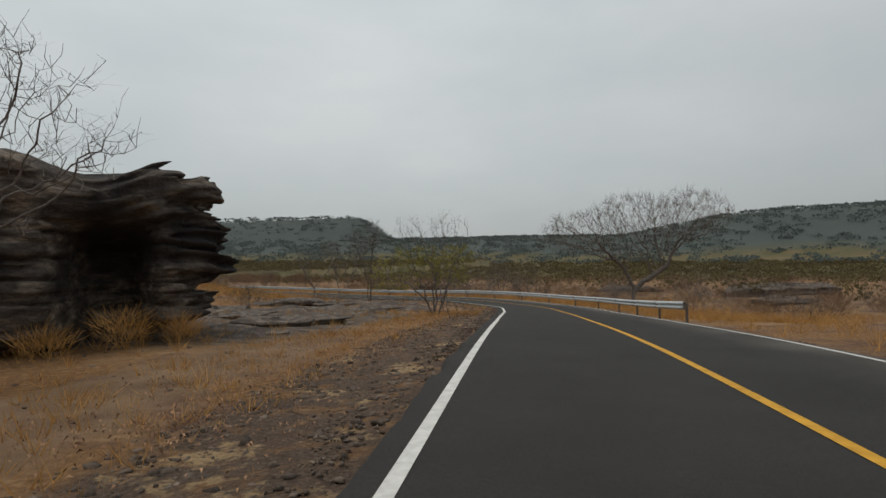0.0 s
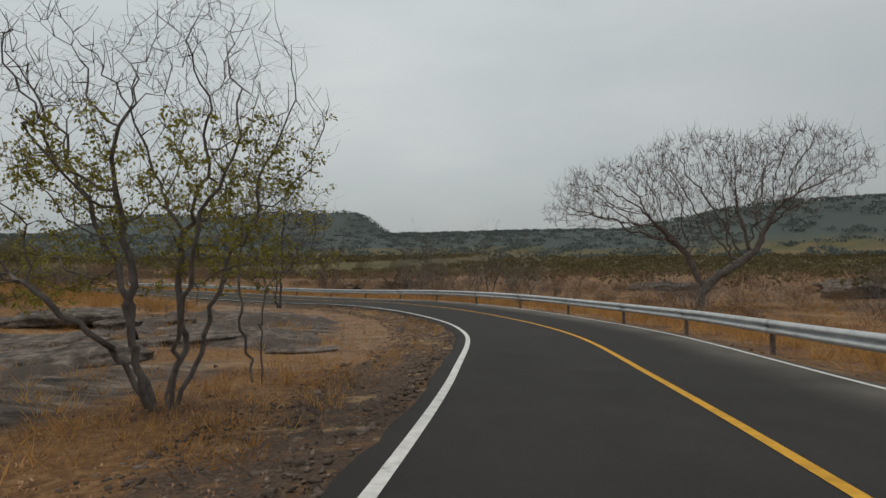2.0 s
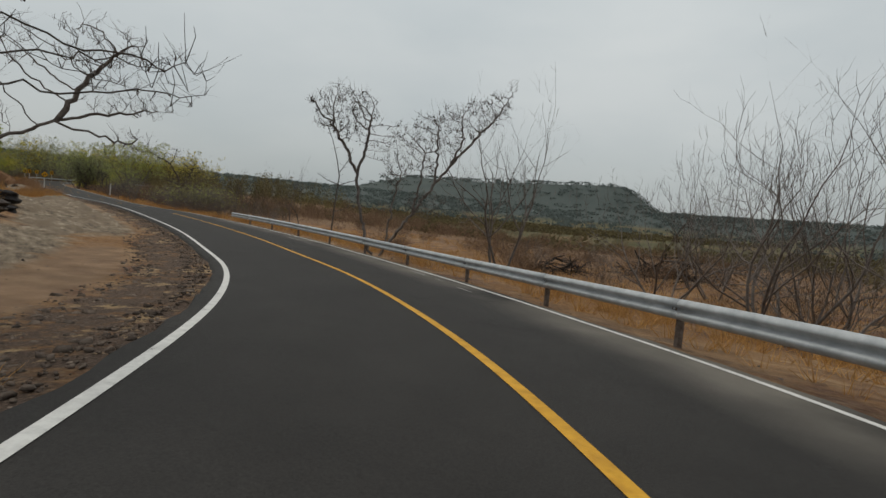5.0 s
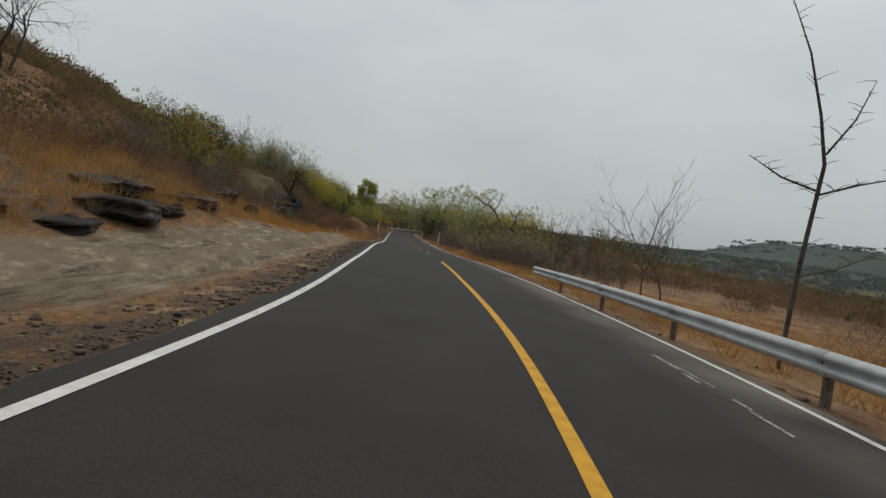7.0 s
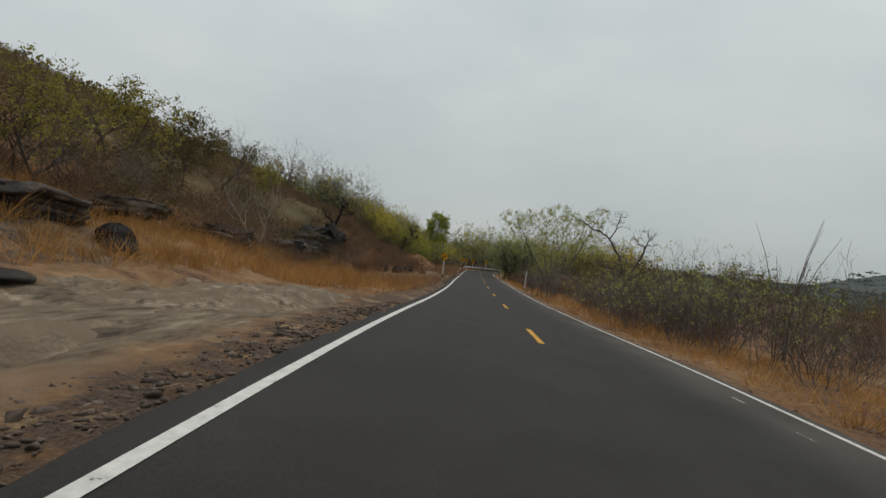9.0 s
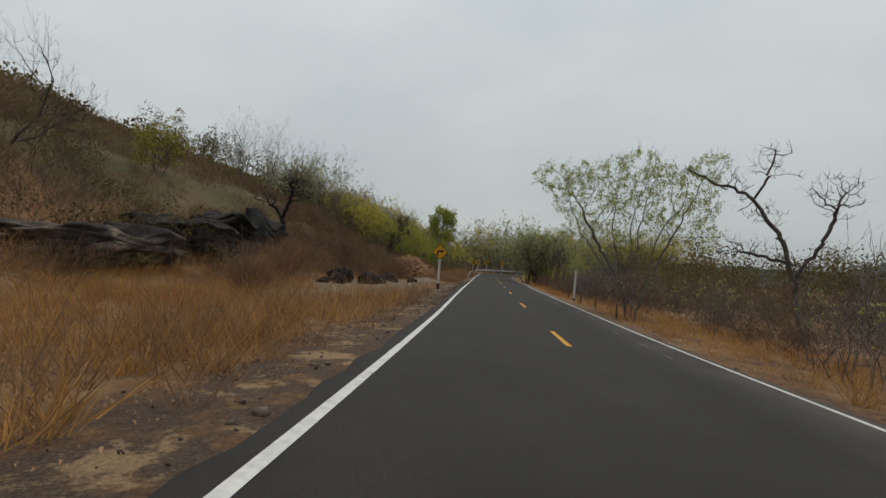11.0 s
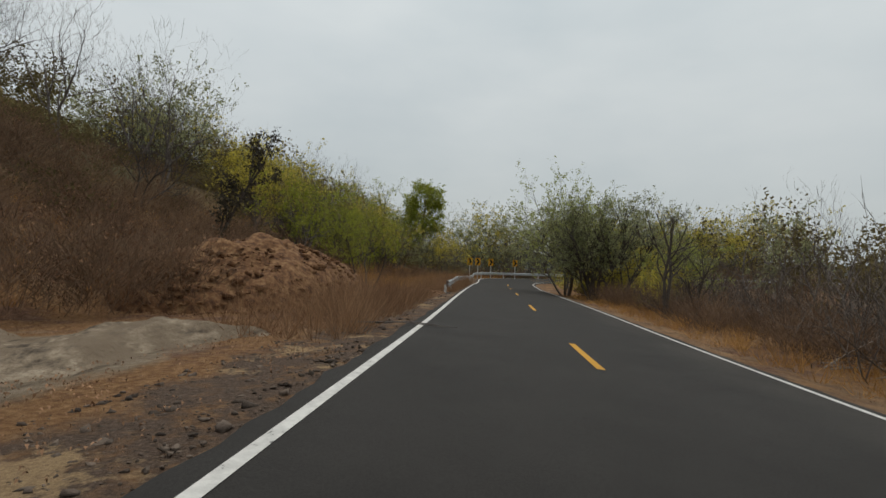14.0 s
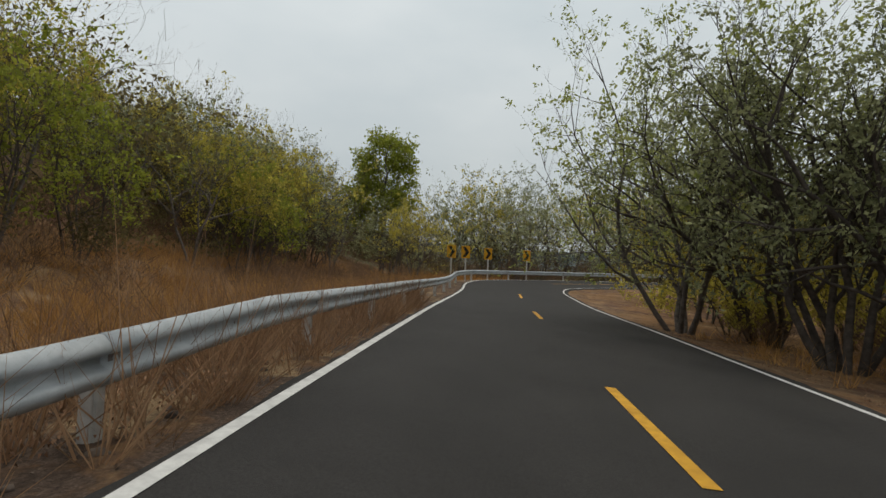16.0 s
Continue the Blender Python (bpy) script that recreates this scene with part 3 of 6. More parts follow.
def box_bm(size, at=(0, 0, 0), turn=0.0, bevel=0.0, bm=None):
    bm = bm or bmesh.new()
    r = bmesh.ops.create_cube(bm, size=1, matrix=Matrix.Translation(at) @ Matrix.Rotation(turn, 4, "Z") @ Matrix.Diagonal((*size, 1)))
    if bevel:
        es = list({e for v in r["verts"] for e in v.link_edges})
        bmesh.ops.bevel(bm, geom=es, offset=bevel, segments=2, affect="EDGES")
    return bm


W_PROFILE = [(0.0, -0.155), (0.028, -0.150), (0.075, -0.105), (0.083, -0.078), (0.075, -0.055), (0.006, -0.022), (0.006, 0.022),
             (0.075, 0.055), (0.083, 0.078), (0.075, 0.105), (0.028, 0.150), (0.0, 0.155)]
rail_post = bm_mesh("post", box_bm((0.12, 0.08, 1.15), (0, 0, 0.12), 0, 0.012), M_rust)
rail_block = bm_mesh("spacer", box_bm((0.14, 0.09, 0.3), (0, 0, 0), 0, 0.015), M_rust)
rail_bolt = bmesh.new()
bmesh.ops.create_uvsphere(rail_bolt, u_segments=8, v_segments=5, radius=0.02)
rail_bolt = bm_mesh("bolt", rail_bolt, M_rail)


def guard_rail(s0, s1, u, label, heights, post_mesh=None):
    """Corrugated steel beams, lapped at their joints, on posts with spacers. heights: (s, height of the beam's middle over the road)."""
    root = tagged(new("guard_rail"), label, "guard rail", "guard rails along the road")
    root.location = on_road(s0, u, -0.2)
    inv = Matrix.Translation(-root.location)
    sg = 1 if u < 0 else -1

    def height(s):
        return float(np.interp(s, [k[0] for k in heights], [k[1] for k in heights]))

    s, n = s0, 0
    while s < s1 - 0.5:
        e = min(s + 4.0, s1)
        ss = np.arange(s, e + 0.06, 0.5)
        k = len(W_PROFILE)
        verts, proud = [], 0.004 * (n % 2)
        for q in ss:
            for a, b in W_PROFILE:
                verts.append(on_road(q, u + sg * (a + proud), height(q) + b * (1.0 + 0.02 * (n % 2))))
        faces = [(i * k + j, i * k + j + 1, (i + 1) * k + j + 1, (i + 1) * k + j) for i in range(len(ss) - 1) for j in range(k - 1)]
        beam = new("beam", raw_mesh("beam", verts, faces, M_rail, False))
        so = beam.modifiers.new("thickness", "SOLIDIFY")
        so.thickness, so.offset = 0.006, 0
        beam.parent, beam.matrix_parent_inverse = root, inv
        h = heading(s)
        for name, mesh, du, dz in (("post", post_mesh or rail_post, -0.115, height(s) - 0.6), ("spacer", rail_block, -0.03, height(s)), ("bolt", rail_bolt, 0.02, height(s))):
            ob = new(name, mesh)
            ob.parent, ob.matrix_parent_inverse = root, inv
            a = on_road(s + 0.12, u + sg * du, dz)
            ob.matrix_basis = Matrix.Translation(a) @ Matrix.Rotation(h, 4, "Z")
        s, n = s + 4.0, n + 1
    return root


block_post = bm_mesh("post", box_bm((0.11, 0.12, 1.05), (0, 0, 0.02), 0, 0.02), M_post_white)
guard_rail(81.4, 157.1, 3.72, "galvanised corrugated steel guard rail on rusty posts", [(81, 0.55), (112, 0.54), (135, 0.45), (159, 0.42)])
guard_rail(244.4, S_END - 8, -3.72, "dusty galvanised guard rail on the outside of the bend", [(244, 0.36), (248, 0.41), (251, 0.53), (258, 0.5), (275, 0.52)], block_post)


# ---------------------------------------------------------------- plants: the makers
def tube_arrays(branches):
    """Tapered tubes round polylines: (places, radii, sides)."""
    V, Q, base = [], [], 0
    for pts, rad, sides in branches:
        p = np.array(pts, float)
        t = np.gradient(p, axis=0)
        t /= np.linalg.norm(t, axis=1)[:, None] + 1e-9
        ref = np.array([0.0, 0, 1]) if abs(t[0, 2]) < 0.9 else np.array([1.0, 0, 0])
        a = np.cross(t, ref)
        a /= np.linalg.norm(a, axis=1)[:, None] + 1e-9
        b = np.cross(t, a)
        ang = np.arange(sides) * 2 * np.pi / sides
        ring = p[:, None] + np.array(rad)[:, None, None] * (a[:, None] * np.cos(ang)[None, :, None] + b[:, None] * np.sin(ang)[None, :, None])
        V.append(ring.reshape(-1, 3))
        i, j = np.meshgrid(np.arange(len(p) - 1), np.arange(sides if sides > 2 else 1), indexing="ij")
        jn = (j + 1) % sides
        Q.append((base + np.stack([i * sides + j, i * sides + jn, (i + 1) * sides + jn, (i + 1) * sides + j], -1)).reshape(-1, 4))
        base += len(p) * sides
    return np.concatenate(V), np.concatenate(Q)


def grow(seed, height, stems=1, levels=4, splay=0.5, gnarl=0.3, up=0.06, kids=(5, 4, 4, 3, 3), ratio=0.62, girth=0.022, clear=0.3, lean=(0, 0), flat=0.0):
    """Branches of a tree: a list of (places, radii, level)."""
    rng = random.Random(seed)
    out = []

    def vec():
        return Vector((rng.uniform(-1, 1), rng.uniform(-1, 1), rng.uniform(-1, 1)))

    def branch(p, d, length, r, level):
        n = 6 if level == 0 else 4 if level == 1 else 3 if level == 2 else 2
        pts, rad = [tuple(p)], [r]
        spots = []
        for i in range(n):
            d = (d + vec() * gnarl + Vector((0, 0, up * (1 if level else 0.4)))).normalized()
            if flat and level:
                d.z *= 1 - flat
                d.normalize()
            p = p + d * (length / n)
            f = (i + 1) / n
            pts.append(tuple(p))
            rad.append(r * (1 - 0.5 * f) if level < levels else r * (1 - 0.75 * f))
            spots.append((Vector(p), d.copy(), rad[-1], f))
        out.append((pts, rad, level))
        if level >= levels:
            return
        count = kids[min(level, len(kids) - 1)]
        for c in range(count):
            f = clear + (1 - clear) * (c + rng.uniform(0.2, 1.0)) / count if level == 0 else 0.25 + 0.75 * (c + rng.random()) / count
            q, qd, qr, _ = spots[min(n - 1, max(0, int(f * n - 0.01)))]
            side = vec().cross(qd)
            side.normalize()
            tilt = rng.uniform(0.5, 1.1) if c < count - 1 else rng.uniform(0.15, 0.45)
            nd = (qd * math.cos(tilt) + side * math.sin(tilt)).normalized()
            branch(q, nd, length * ratio * rng.uniform(0.75, 1.15), max(qr * 0.68, 0.004), level + 1)

    for k in range(stems):
        a = 6.283 * (k + rng.random() * 0.6) / stems
        s = splay * rng.uniform(0.6, 1.2) if stems > 1 else 0
        d = Vector((math.cos(a) * s + lean[0], math.sin(a) * s + lean[1], 1)).normalized()
        p = Vector((math.cos(a) * 0.12 * min(stems - 1, 2), math.sin(a) * 0.12 * min(stems - 1, 2), -0.15))
        branch(p, d, height * 0.55 * rng.uniform(0.85, 1.1), height * girth * (1 if stems == 1 else 0.7), 0)
    return out


def leaf_arrays(rng, places, size, slim=0.5, droop=0.3):
    """Small folded leaves at the places."""
    n = len(places)
    p = np.asarray(places)
    d = rng.normal(size=(n, 3))
    d[:, 2] -= droop
    d /= np.linalg.norm(d, axis=1)[:, None]
    w = np.cross(d, rng.normal(size=(n, 3)))
    w /= np.linalg.norm(w, axis=1)[:, None] + 1e-9
    l = size * rng.uniform(0.6, 1.4, (n, 1))
    nrm = np.cross(d, w)
    a, b = p, p + d * l
    c1, c2 = p + d * l * 0.5 + w * l * slim / 2 + nrm * l * 0.08, p + d * l * 0.5 - w * l * slim / 2 + nrm * l * 0.08
    V = np.stack([a, c1, b, c2], 1).reshape(-1, 3)
    i = np.arange(n)[:, None] * 4
    F = np.concatenate([i + [0, 1, 2], i + [0, 2, 3]], 0)
    return V, F


def tree(name, seed, height, bark, label, category, leaf_mat=None, leaves=0, leaf_size=0.1, leaf_label="", group="", spray=0.12, slim=0.5, **kw):
    """A tree or shrub at the origin: trunk, branches, and leaves where it has any."""
    levels = kw.get("levels", 4)
    br = grow(seed, height, **kw)
    root = tagged(new(name), label, category, group)
    rng = np.random.RandomState(seed)
    shrubby = height < 3.5
    thick = [(p, r, (4 if l == 0 else 3) if shrubby else (7 if l == 0 else 5)) for p, r, l in br if l <= 1]
    thin = [(p, r if l == 2 else [q * 1.3 for q in r], 3 if l == 2 and not shrubby else 2) for p, r, l in br if l > 1]
    V, F = tube_arrays(thick)
    part("trunk", raw_mesh("trunk", V, F, bark, True), root)
    if thin:
        V, F = tube_arrays(thin)
        part("crown", raw_mesh("crown", V, F, bark, True), root)
    if leaves:
        tips = [p for p, r, l in br if l >= levels - 1]
        ends = np.array([q for p in tips for q in p[1:]])
        hold = ends[rng.randint(0, len(ends), max(1, leaves // 7))] + rng.normal(size=(max(1, leaves // 7), 3)) * spray
        pick = hold[rng.randint(0, len(hold), leaves)] + rng.normal(size=(leaves, 3)) * leaf_size * 0.55
        V, F = leaf_arrays(rng, pick, leaf_size, slim)
        part("foliage", raw_mesh("foliage", V, F, leaf_mat), root, leaf_label)
    return root


def crown_grow(seed, stems, lumps, count, step=0.26, reach=2.2, kill=0.42, gnarl=0.25, droop=0.0):
    """Branches that grow from the stems towards points strewn through the crown's lumps: chains of (places, radii), thickest first."""
    rng = np.random.RandomState(seed)
    size = np.array([l[3] * l[4] * l[5] for l in lumps]) ** 0.8
    goals = []
    for (cx, cy, cz, rx, ry, rz), w in zip(lumps, size / size.sum()):
        n = max(8, int(count * w))
        d = rng.normal(size=(n, 3))
        d /= np.linalg.norm(d, axis=1)[:, None]
        d *= rng.uniform(0.15, 1, (n, 1)) ** 0.45
        goals.append(d * [rx, ry, rz] + [cx, cy, cz])
    goals = np.concatenate(goals)
    goals = goals[goals[:, 2] > 0.3]
    nodes, mother = [], []
    for st in stems:
        st = np.array(st, float)
        last = -1
        for a, b in zip(st[:-1], st[1:]):
            m = max(1, int(np.linalg.norm(b - a) / step))
            for k in range(m + (1 if last < 0 else 0)):
                q = a + (b - a) * ((k + (0 if last < 0 else 1)) / m)
                q = q + rng.normal(size=3) * 0.035 * (last >= 0)
                nodes.append(q)
                mother.append(last)
                last = len(nodes) - 1
    pos = np.array(nodes)
    best = np.full(len(goals), 1e9)
    who = np.zeros(len(goals), int)
    alive = np.ones(len(goals), bool)
    fresh = np.arange(len(pos))
    for _ in range(90):
        d = np.linalg.norm(goals[:, None] - pos[None, fresh], axis=2)
        k = d.argmin(1)
        m = d[np.arange(len(goals)), k]
        better = m < best
        best[better], who[better] = m[better], fresh[k[better]]
        alive &= best > kill
        pull = np.where(alive & (best < (reach if _ > 6 else 99)))[0]
        if not len(pull):
            break
        way = goals[pull] - pos[who[pull]]
        way /= np.linalg.norm(way, axis=1)[:, None]
        total = np.zeros((len(pos), 3))
        np.add.at(total, who[pull], way)
        tips = np.unique(who[pull])
        d = total[tips]
        d /= np.linalg.norm(d, axis=1)[:, None] + 1e-9
        d += rng.normal(size=d.shape) * gnarl + [0, 0, -droop]
        d /= np.linalg.norm(d, axis=1)[:, None]
        fresh = np.arange(len(pos), len(pos) + len(tips))
        pos = np.concatenate([pos, pos[tips] + d * step])
        mother += list(tips)
        if len(pos) > 9000:
            break
    mother = np.array(mother)
    load = np.zeros(len(pos))
    kids = [[] for _ in range(len(pos))]
    for k in range(len(pos) - 1, -1, -1):
        load[k] = max(load[k], 1.0)
        if mother[k] >= 0:
            load[mother[k]] += load[k]
            kids[mother[k]].append(k)
    chains, todo = [], [k for k in range(len(pos)) if mother[k] < 0]
    while todo:
        k = todo.pop()
        run = [k] if mother[k] < 0 else [mother[k], k]
        while kids[k]:
            ks = sorted(kids[k], key=lambda q: -load[q])
            todo += ks[1:]
            k = ks[0]
            run.append(k)
        chains.append(run)
    return pos, load, chains


def crown_tree(name, seed, bark, label, stems, lumps, count, thick, leaf_mat=None, leaves=0, leaf_size=0.1, leaf_label="", spray=0.1, slim=0.5, group="", twig=0.007, twigs=2, leaf_low=0.0, leaf_high=99.0, power=0.58, **kw):
    """A tree whose crown fills given lumps (x, y, z and half sizes): trunk and limbs, crown of twigs, and foliage where it has any. thick: radius of the stoutest stem."""
    pos, load, chains = crown_grow(seed, stems, lumps, count, **kw)
    rng = np.random.RandomState(seed + 500)
    top = load.max()
    rad = np.maximum(thick * (load / top) ** power, twig)
    root = tagged(new(name), label, "tree", group)
    limbs, fine, ends = [], [], []
    for run in chains:
        if len(run) < 2:
            continue
        r = rad[run].copy()
        if len(run) > 2:
            r[0] = min(r[0], r[1] * 1.15)
        r[-1] *= 0.6
        (limbs if r[1] > thick * 0.16 else fine).append((pos[run], r, 7 if r[1] > thick * 0.16 else 3))
        ends += [k for k in run[1:] if load[k] < 3]
    tip = pos[ends]
    for k in range(twigs):
        d = rng.normal(size=(len(tip), 3))
        d[:, 2] = np.abs(d[:, 2]) * 0.7 + 0.1
        d /= np.linalg.norm(d, axis=1)[:, None]
        l = rng.uniform(0.2, 0.85, (len(tip), 1)) * kw.get("step", 0.26) / 0.26
        bend = rng.normal(size=(len(tip), 3)) * 0.06
        fine += [((a, b, c), (twig, twig * 0.8, twig * 0.4), 2) for a, b, c in zip(tip, tip + d * l * 0.55 + bend, tip + d * l)]
    V, F = tube_arrays(limbs)
    part("trunk", raw_mesh("trunk", V, F, bark, True), root)
    V, F = tube_arrays(fine)
    part("crown", raw_mesh("crown", V, F, bark, True), root)
    if leaves:
        hold = tip[(tip[:, 2] > leaf_low) & (tip[:, 2] < leaf_high)]
        hold = hold[rng.randint(0, len(hold), max(1, leaves // 6))] + rng.normal(size=(max(1, leaves // 6), 3)) * spray
        pick = hold[rng.randint(0, len(hold), leaves)] + rng.normal(size=(leaves, 3)) * leaf_size * 0.6
        V, F = leaf_arrays(rng, pick, leaf_size, slim)
        part("foliage", raw_mesh("foliage", V, F, leaf_mat), root, leaf_label)
    return root


def place(root, x, y, turn=0.0, scale=1.0, sink=0.05):
    root.matrix_basis = Matrix.Translation((x, y, ground_z(x, y) - sink)) @ Matrix.Rotation(turn, 4, "Z") @ Matrix.Scale(scale, 4)
    return root


def copies(root, spots):
    """Copies of a thing, standing on the ground: x, y, turn, scale."""
    for x, y, turn, scale in spots:
        ob = copy_thing(root, Matrix())
        place(ob, x, y, turn, scale)


def slim_cloud(name, centres, radii, heights, per, length, width, mat, label, category, seed, upright=0.6, fill=1.0):
    """Clumps of fine stalks, joined in one object."""
    rng = np.random.RandomState(seed)
    n = len(centres)
    c = np.repeat(np.asarray(centres, float), per, 0)
    r, h = np.repeat(radii, per)[:, None], np.repeat(heights, per)
    m = n * per
    off = rng.normal(size=(m, 3))
    off /= np.linalg.norm(off, axis=1)[:, None]
    off *= rng.uniform(0, 1, (m, 1)) ** 0.45
    p = c.copy()
    p[:, :2] += off[:, :2] * r * fill
    p[:, 2] += (0.5 + 0.5 * off[:, 2]) * h * (0.75 if upright < 0.95 else 0.02)
    d = off * [1, 1, 0.6] + rng.normal(size=(m, 3)) * 0.5
    d[:, 2] = np.abs(d[:, 2]) * (1 - upright) + upright * 1.2
    d /= np.linalg.norm(d, axis=1)[:, None]
    w = np.cross(d, rng.normal(size=(m, 3)))
    w /= np.linalg.norm(w, axis=1)[:, None]
    l = length * rng.uniform(0.5, 1.3, m) * (h if upright >= 0.95 else 1)
    ww = width * rng.uniform(0.6, 1.4, m)
    V = np.stack([p - w * ww[:, None], p + w * ww[:, None], p + d * l[:, None]], 1).reshape(-1, 3)
    F = np.arange(3 * m).reshape(-1, 3)
    ob = new(name, raw_mesh(name, V, F, mat))
    return tagged(ob, label, category, kind="stuff")


def leaf_cloud(name, centres, radii, heights, per, size, mat, label, category, seed, low=0.15):
    """Clumps of leaves with ragged outlines, joined in one object."""
    rng = np.random.RandomState(seed)
    n = len(centres)
    c = np.repeat(np.asarray(centres, float), per, 0)
    m = n * per
    off = rng.normal(size=(m, 3))
    off /= np.linalg.norm(off, axis=1)[:, None]
    lump = 0.75 + 0.25 * np.sin(off[:, 0] * 5 + c[:, 0]) * np.sin(off[:, 1] * 5 + c[:, 1] * 1.7)
    off *= (rng.uniform(0.25, 1, (m, 1)) ** 0.4) * lump[:, None]
    p = c.copy()
    p[:, :2] += off[:, :2] * np.repeat(radii, per)[:, None]
    p[:, 2] += (low + (1 - low) * (0.5 + 0.5 * off[:, 2])) * np.repeat(heights, per)
    sz = np.repeat(np.asarray(size) * np.ones(n), per)
    d = rng.normal(size=(m, 3))
    d /= np.linalg.norm(d, axis=1)[:, None]
    w = np.cross(d, rng.normal(size=(m, 3)))
    w /= np.linalg.norm(w, axis=1)[:, None] + 1e-9
    l = sz * rng.uniform(0.6, 1.4, m)
    V = np.stack([p - w * l[:, None] * 0.4, p + w * l[:, None] * 0.4, p + d * l[:, None]], 1).reshape(-1, 3)
    ob = new(name, raw_mesh(name, V, np.arange(3 * m).reshape(-1, 3), mat))
    return tagged(ob, label, category, kind="stuff")


def beside(rng, n, s0, s1, u0, u1, power=1.0):
    """n places beside the road, between s0 and s1 and u0 and u1, clear of the asphalt."""
    out = []
    for _ in range(n):
        s, u = rng.uniform(s0, s1), u0 + (u1 - u0) * rng.random() ** power
        a = on_road(s, u)
        out.append((a.x, a.y))
    xy = np.array(out)
    z, uu, _ = lie(xy[:, 0], xy[:, 1])
    ok = np.abs(uu) > min(abs(u0), abs(u1)) - 0.25
    return np.column_stack([xy, z - 0.03])[ok]


def afield(rng, n, x0, x1, y0, y1, keep):
    """n places over open land, where keep(x, y, z, u, s) holds."""
    x, y = rng.uniform(x0, x1, n), rng.uniform(y0, y1, n)
    z, u, s = lie(x, y)
    k = keep(x, y, z, u, s)
    return np.column_stack([x, y, z - 0.05])[k]


# ---------------------------------------------------------------- rocks
def strata_rock(name, half, height, seed, mat, label, category="rock", rings=46, around=120, dents=(), square=3.5, rough=1.0, undercut=0.16, group="", beds=1.0):
    """A layered block of rock at the origin: X long, Y deep, ledges running round it. dents: (x, z, half width, half height, depth) in its -Y face."""
    nz = Vector((seed * 3.7, seed * 1.3, seed * 2.1))
    rows = []
    for i in range(rings + 1):
        v = i / rings
        z = height * v
        row = []
        for j in range(around):
            a = 6.28318 * j / around
            ca, sa = math.cos(a), math.sin(a)
            k = (abs(ca) ** square + abs(sa) ** square) ** (-1 / square)
            x, y = half[0] * k * ca, half[1] * k * sa
            big = noise.noise(Vector((x, y, z)) * (0.47 if beds > 0.5 else 1.3) + nz)
            layer = noise.noise(Vector((x * 0.12, y * 0.12, z * 2.6 + 0.35 * big)) + nz)
            layer = math.copysign(abs(layer) ** 0.55, layer)
            if beds > 1.5:
                zb = z * 3.0 + 0.9 * big + 0.9 * noise.noise(Vector((x * 0.25, y * 0.25, z * 0.5)) + nz) + 0.8 * noise.noise(Vector((3.0, 1.0, z * 1.4)) + nz)
                kb = math.floor(zb)
                part_in = zb - kb
                layer = 1.5 * noise.noise(Vector((x * 0.35, y * 0.35, kb * 7.31)) + nz) - 0.55 * max(0.0, 0.4 + 1.6 * noise.noise(Vector((x * 0.5, y * 0.5, kb * 3.7)) + nz)) * math.exp(-((part_in / 0.14) ** 2)) + 0.5 * noise.noise(Vector((x * 0.8, y * 0.8, z * 7.0)) + nz)
            fine = noise.noise(Vector((x * 1.9, y * 1.9, z * (1.9 + 5.1 * min(beds, 1.0)))) + nz)
            crumb = noise.noise(Vector((x * 5.0, y * 5.0, z * 14.0)) + nz)
            m = 1 + rough * (0.10 * big + 0.085 * min(beds, 1.0) * layer + (0.035 + 0.1 * max(0.0, 1 - beds)) * fine + 0.015 * crumb) * min(1.0, 2.2 / max(half))
            if beds < 0.5:
                m *= 1 + 0.5 * (abs(noise.noise(Vector((x * 1.5, y * 1.5, z * 1.5)) + nz)) - 0.22) + 0.22 * (abs(noise.noise(Vector((x * 4.0, y * 4.0, z * 4.0)) + nz)) - 0.2)
            if beds > 1.5:
                m *= 1 + 0.05 * noise.noise(Vector((x * 1.2, y * 1.2, z * 0.4)) + nz) + 0.03 * noise.noise(Vector((x * 3.0, y * 3.0, z * 3.0)) + nz)
            lo = max(0.0, 1 - v / undercut)
            hi = max(0.0, (v - 0.86) / 0.14) if beds > 0.5 else 1.7 * max(0.0, (v - 0.35) / 0.65)
            m *= (1 - 0.2 * lo * lo) * (1 - 0.22 * hi * hi)
            x, y = x * m, y * m
            for dx, dz, hw, hh, dep in dents:
                if y < 0:
                    g = math.exp(-(((x - dx) / hw) ** 4) - (((z - dz) / hh) ** 4))
                    y += dep * g
            top = 0.24 * rough * noise.noise(Vector((x * 0.55, y * 0.55, 9.0)) + nz) * v * v * min(1.5, height / 2)
            row.append((x, y, z + top))
        rows.append(row)
    verts = [p for r in rows for p in r]
    faces = [(i * around + j, i * around + (j + 1) % around, (i + 1) * around + (j + 1) % around, (i + 1) * around + j) for i in range(rings) for j in range(around)]
    # the top closes in shrinking rings
    base = rings * around
    for q in range(1, 6):
        f = 1 - q / 5.0
        ring = []
        for j in range(around):
            x, y, z = rows[-1][j]
            bump = 0.16 * rough * min(1.0, height / 3) ** 1.5 * noise.noise(Vector((x * f * 0.8, y * f * 0.8, 3.0)) + nz)
            ring.append((x * f, y * f, z * 1.0 + (1 - f * f) * 0.12 * height * 0.3 + bump))
        verts += ring
        nb = len(verts) - around
        faces += [(base + j, base + (j + 1) % around, nb + (j + 1) % around, nb + j) for j in range(around)]
        base = nb
    root = new(name, raw_mesh(name, verts, faces, mat, False))
    return tagged(root, label, category, group)


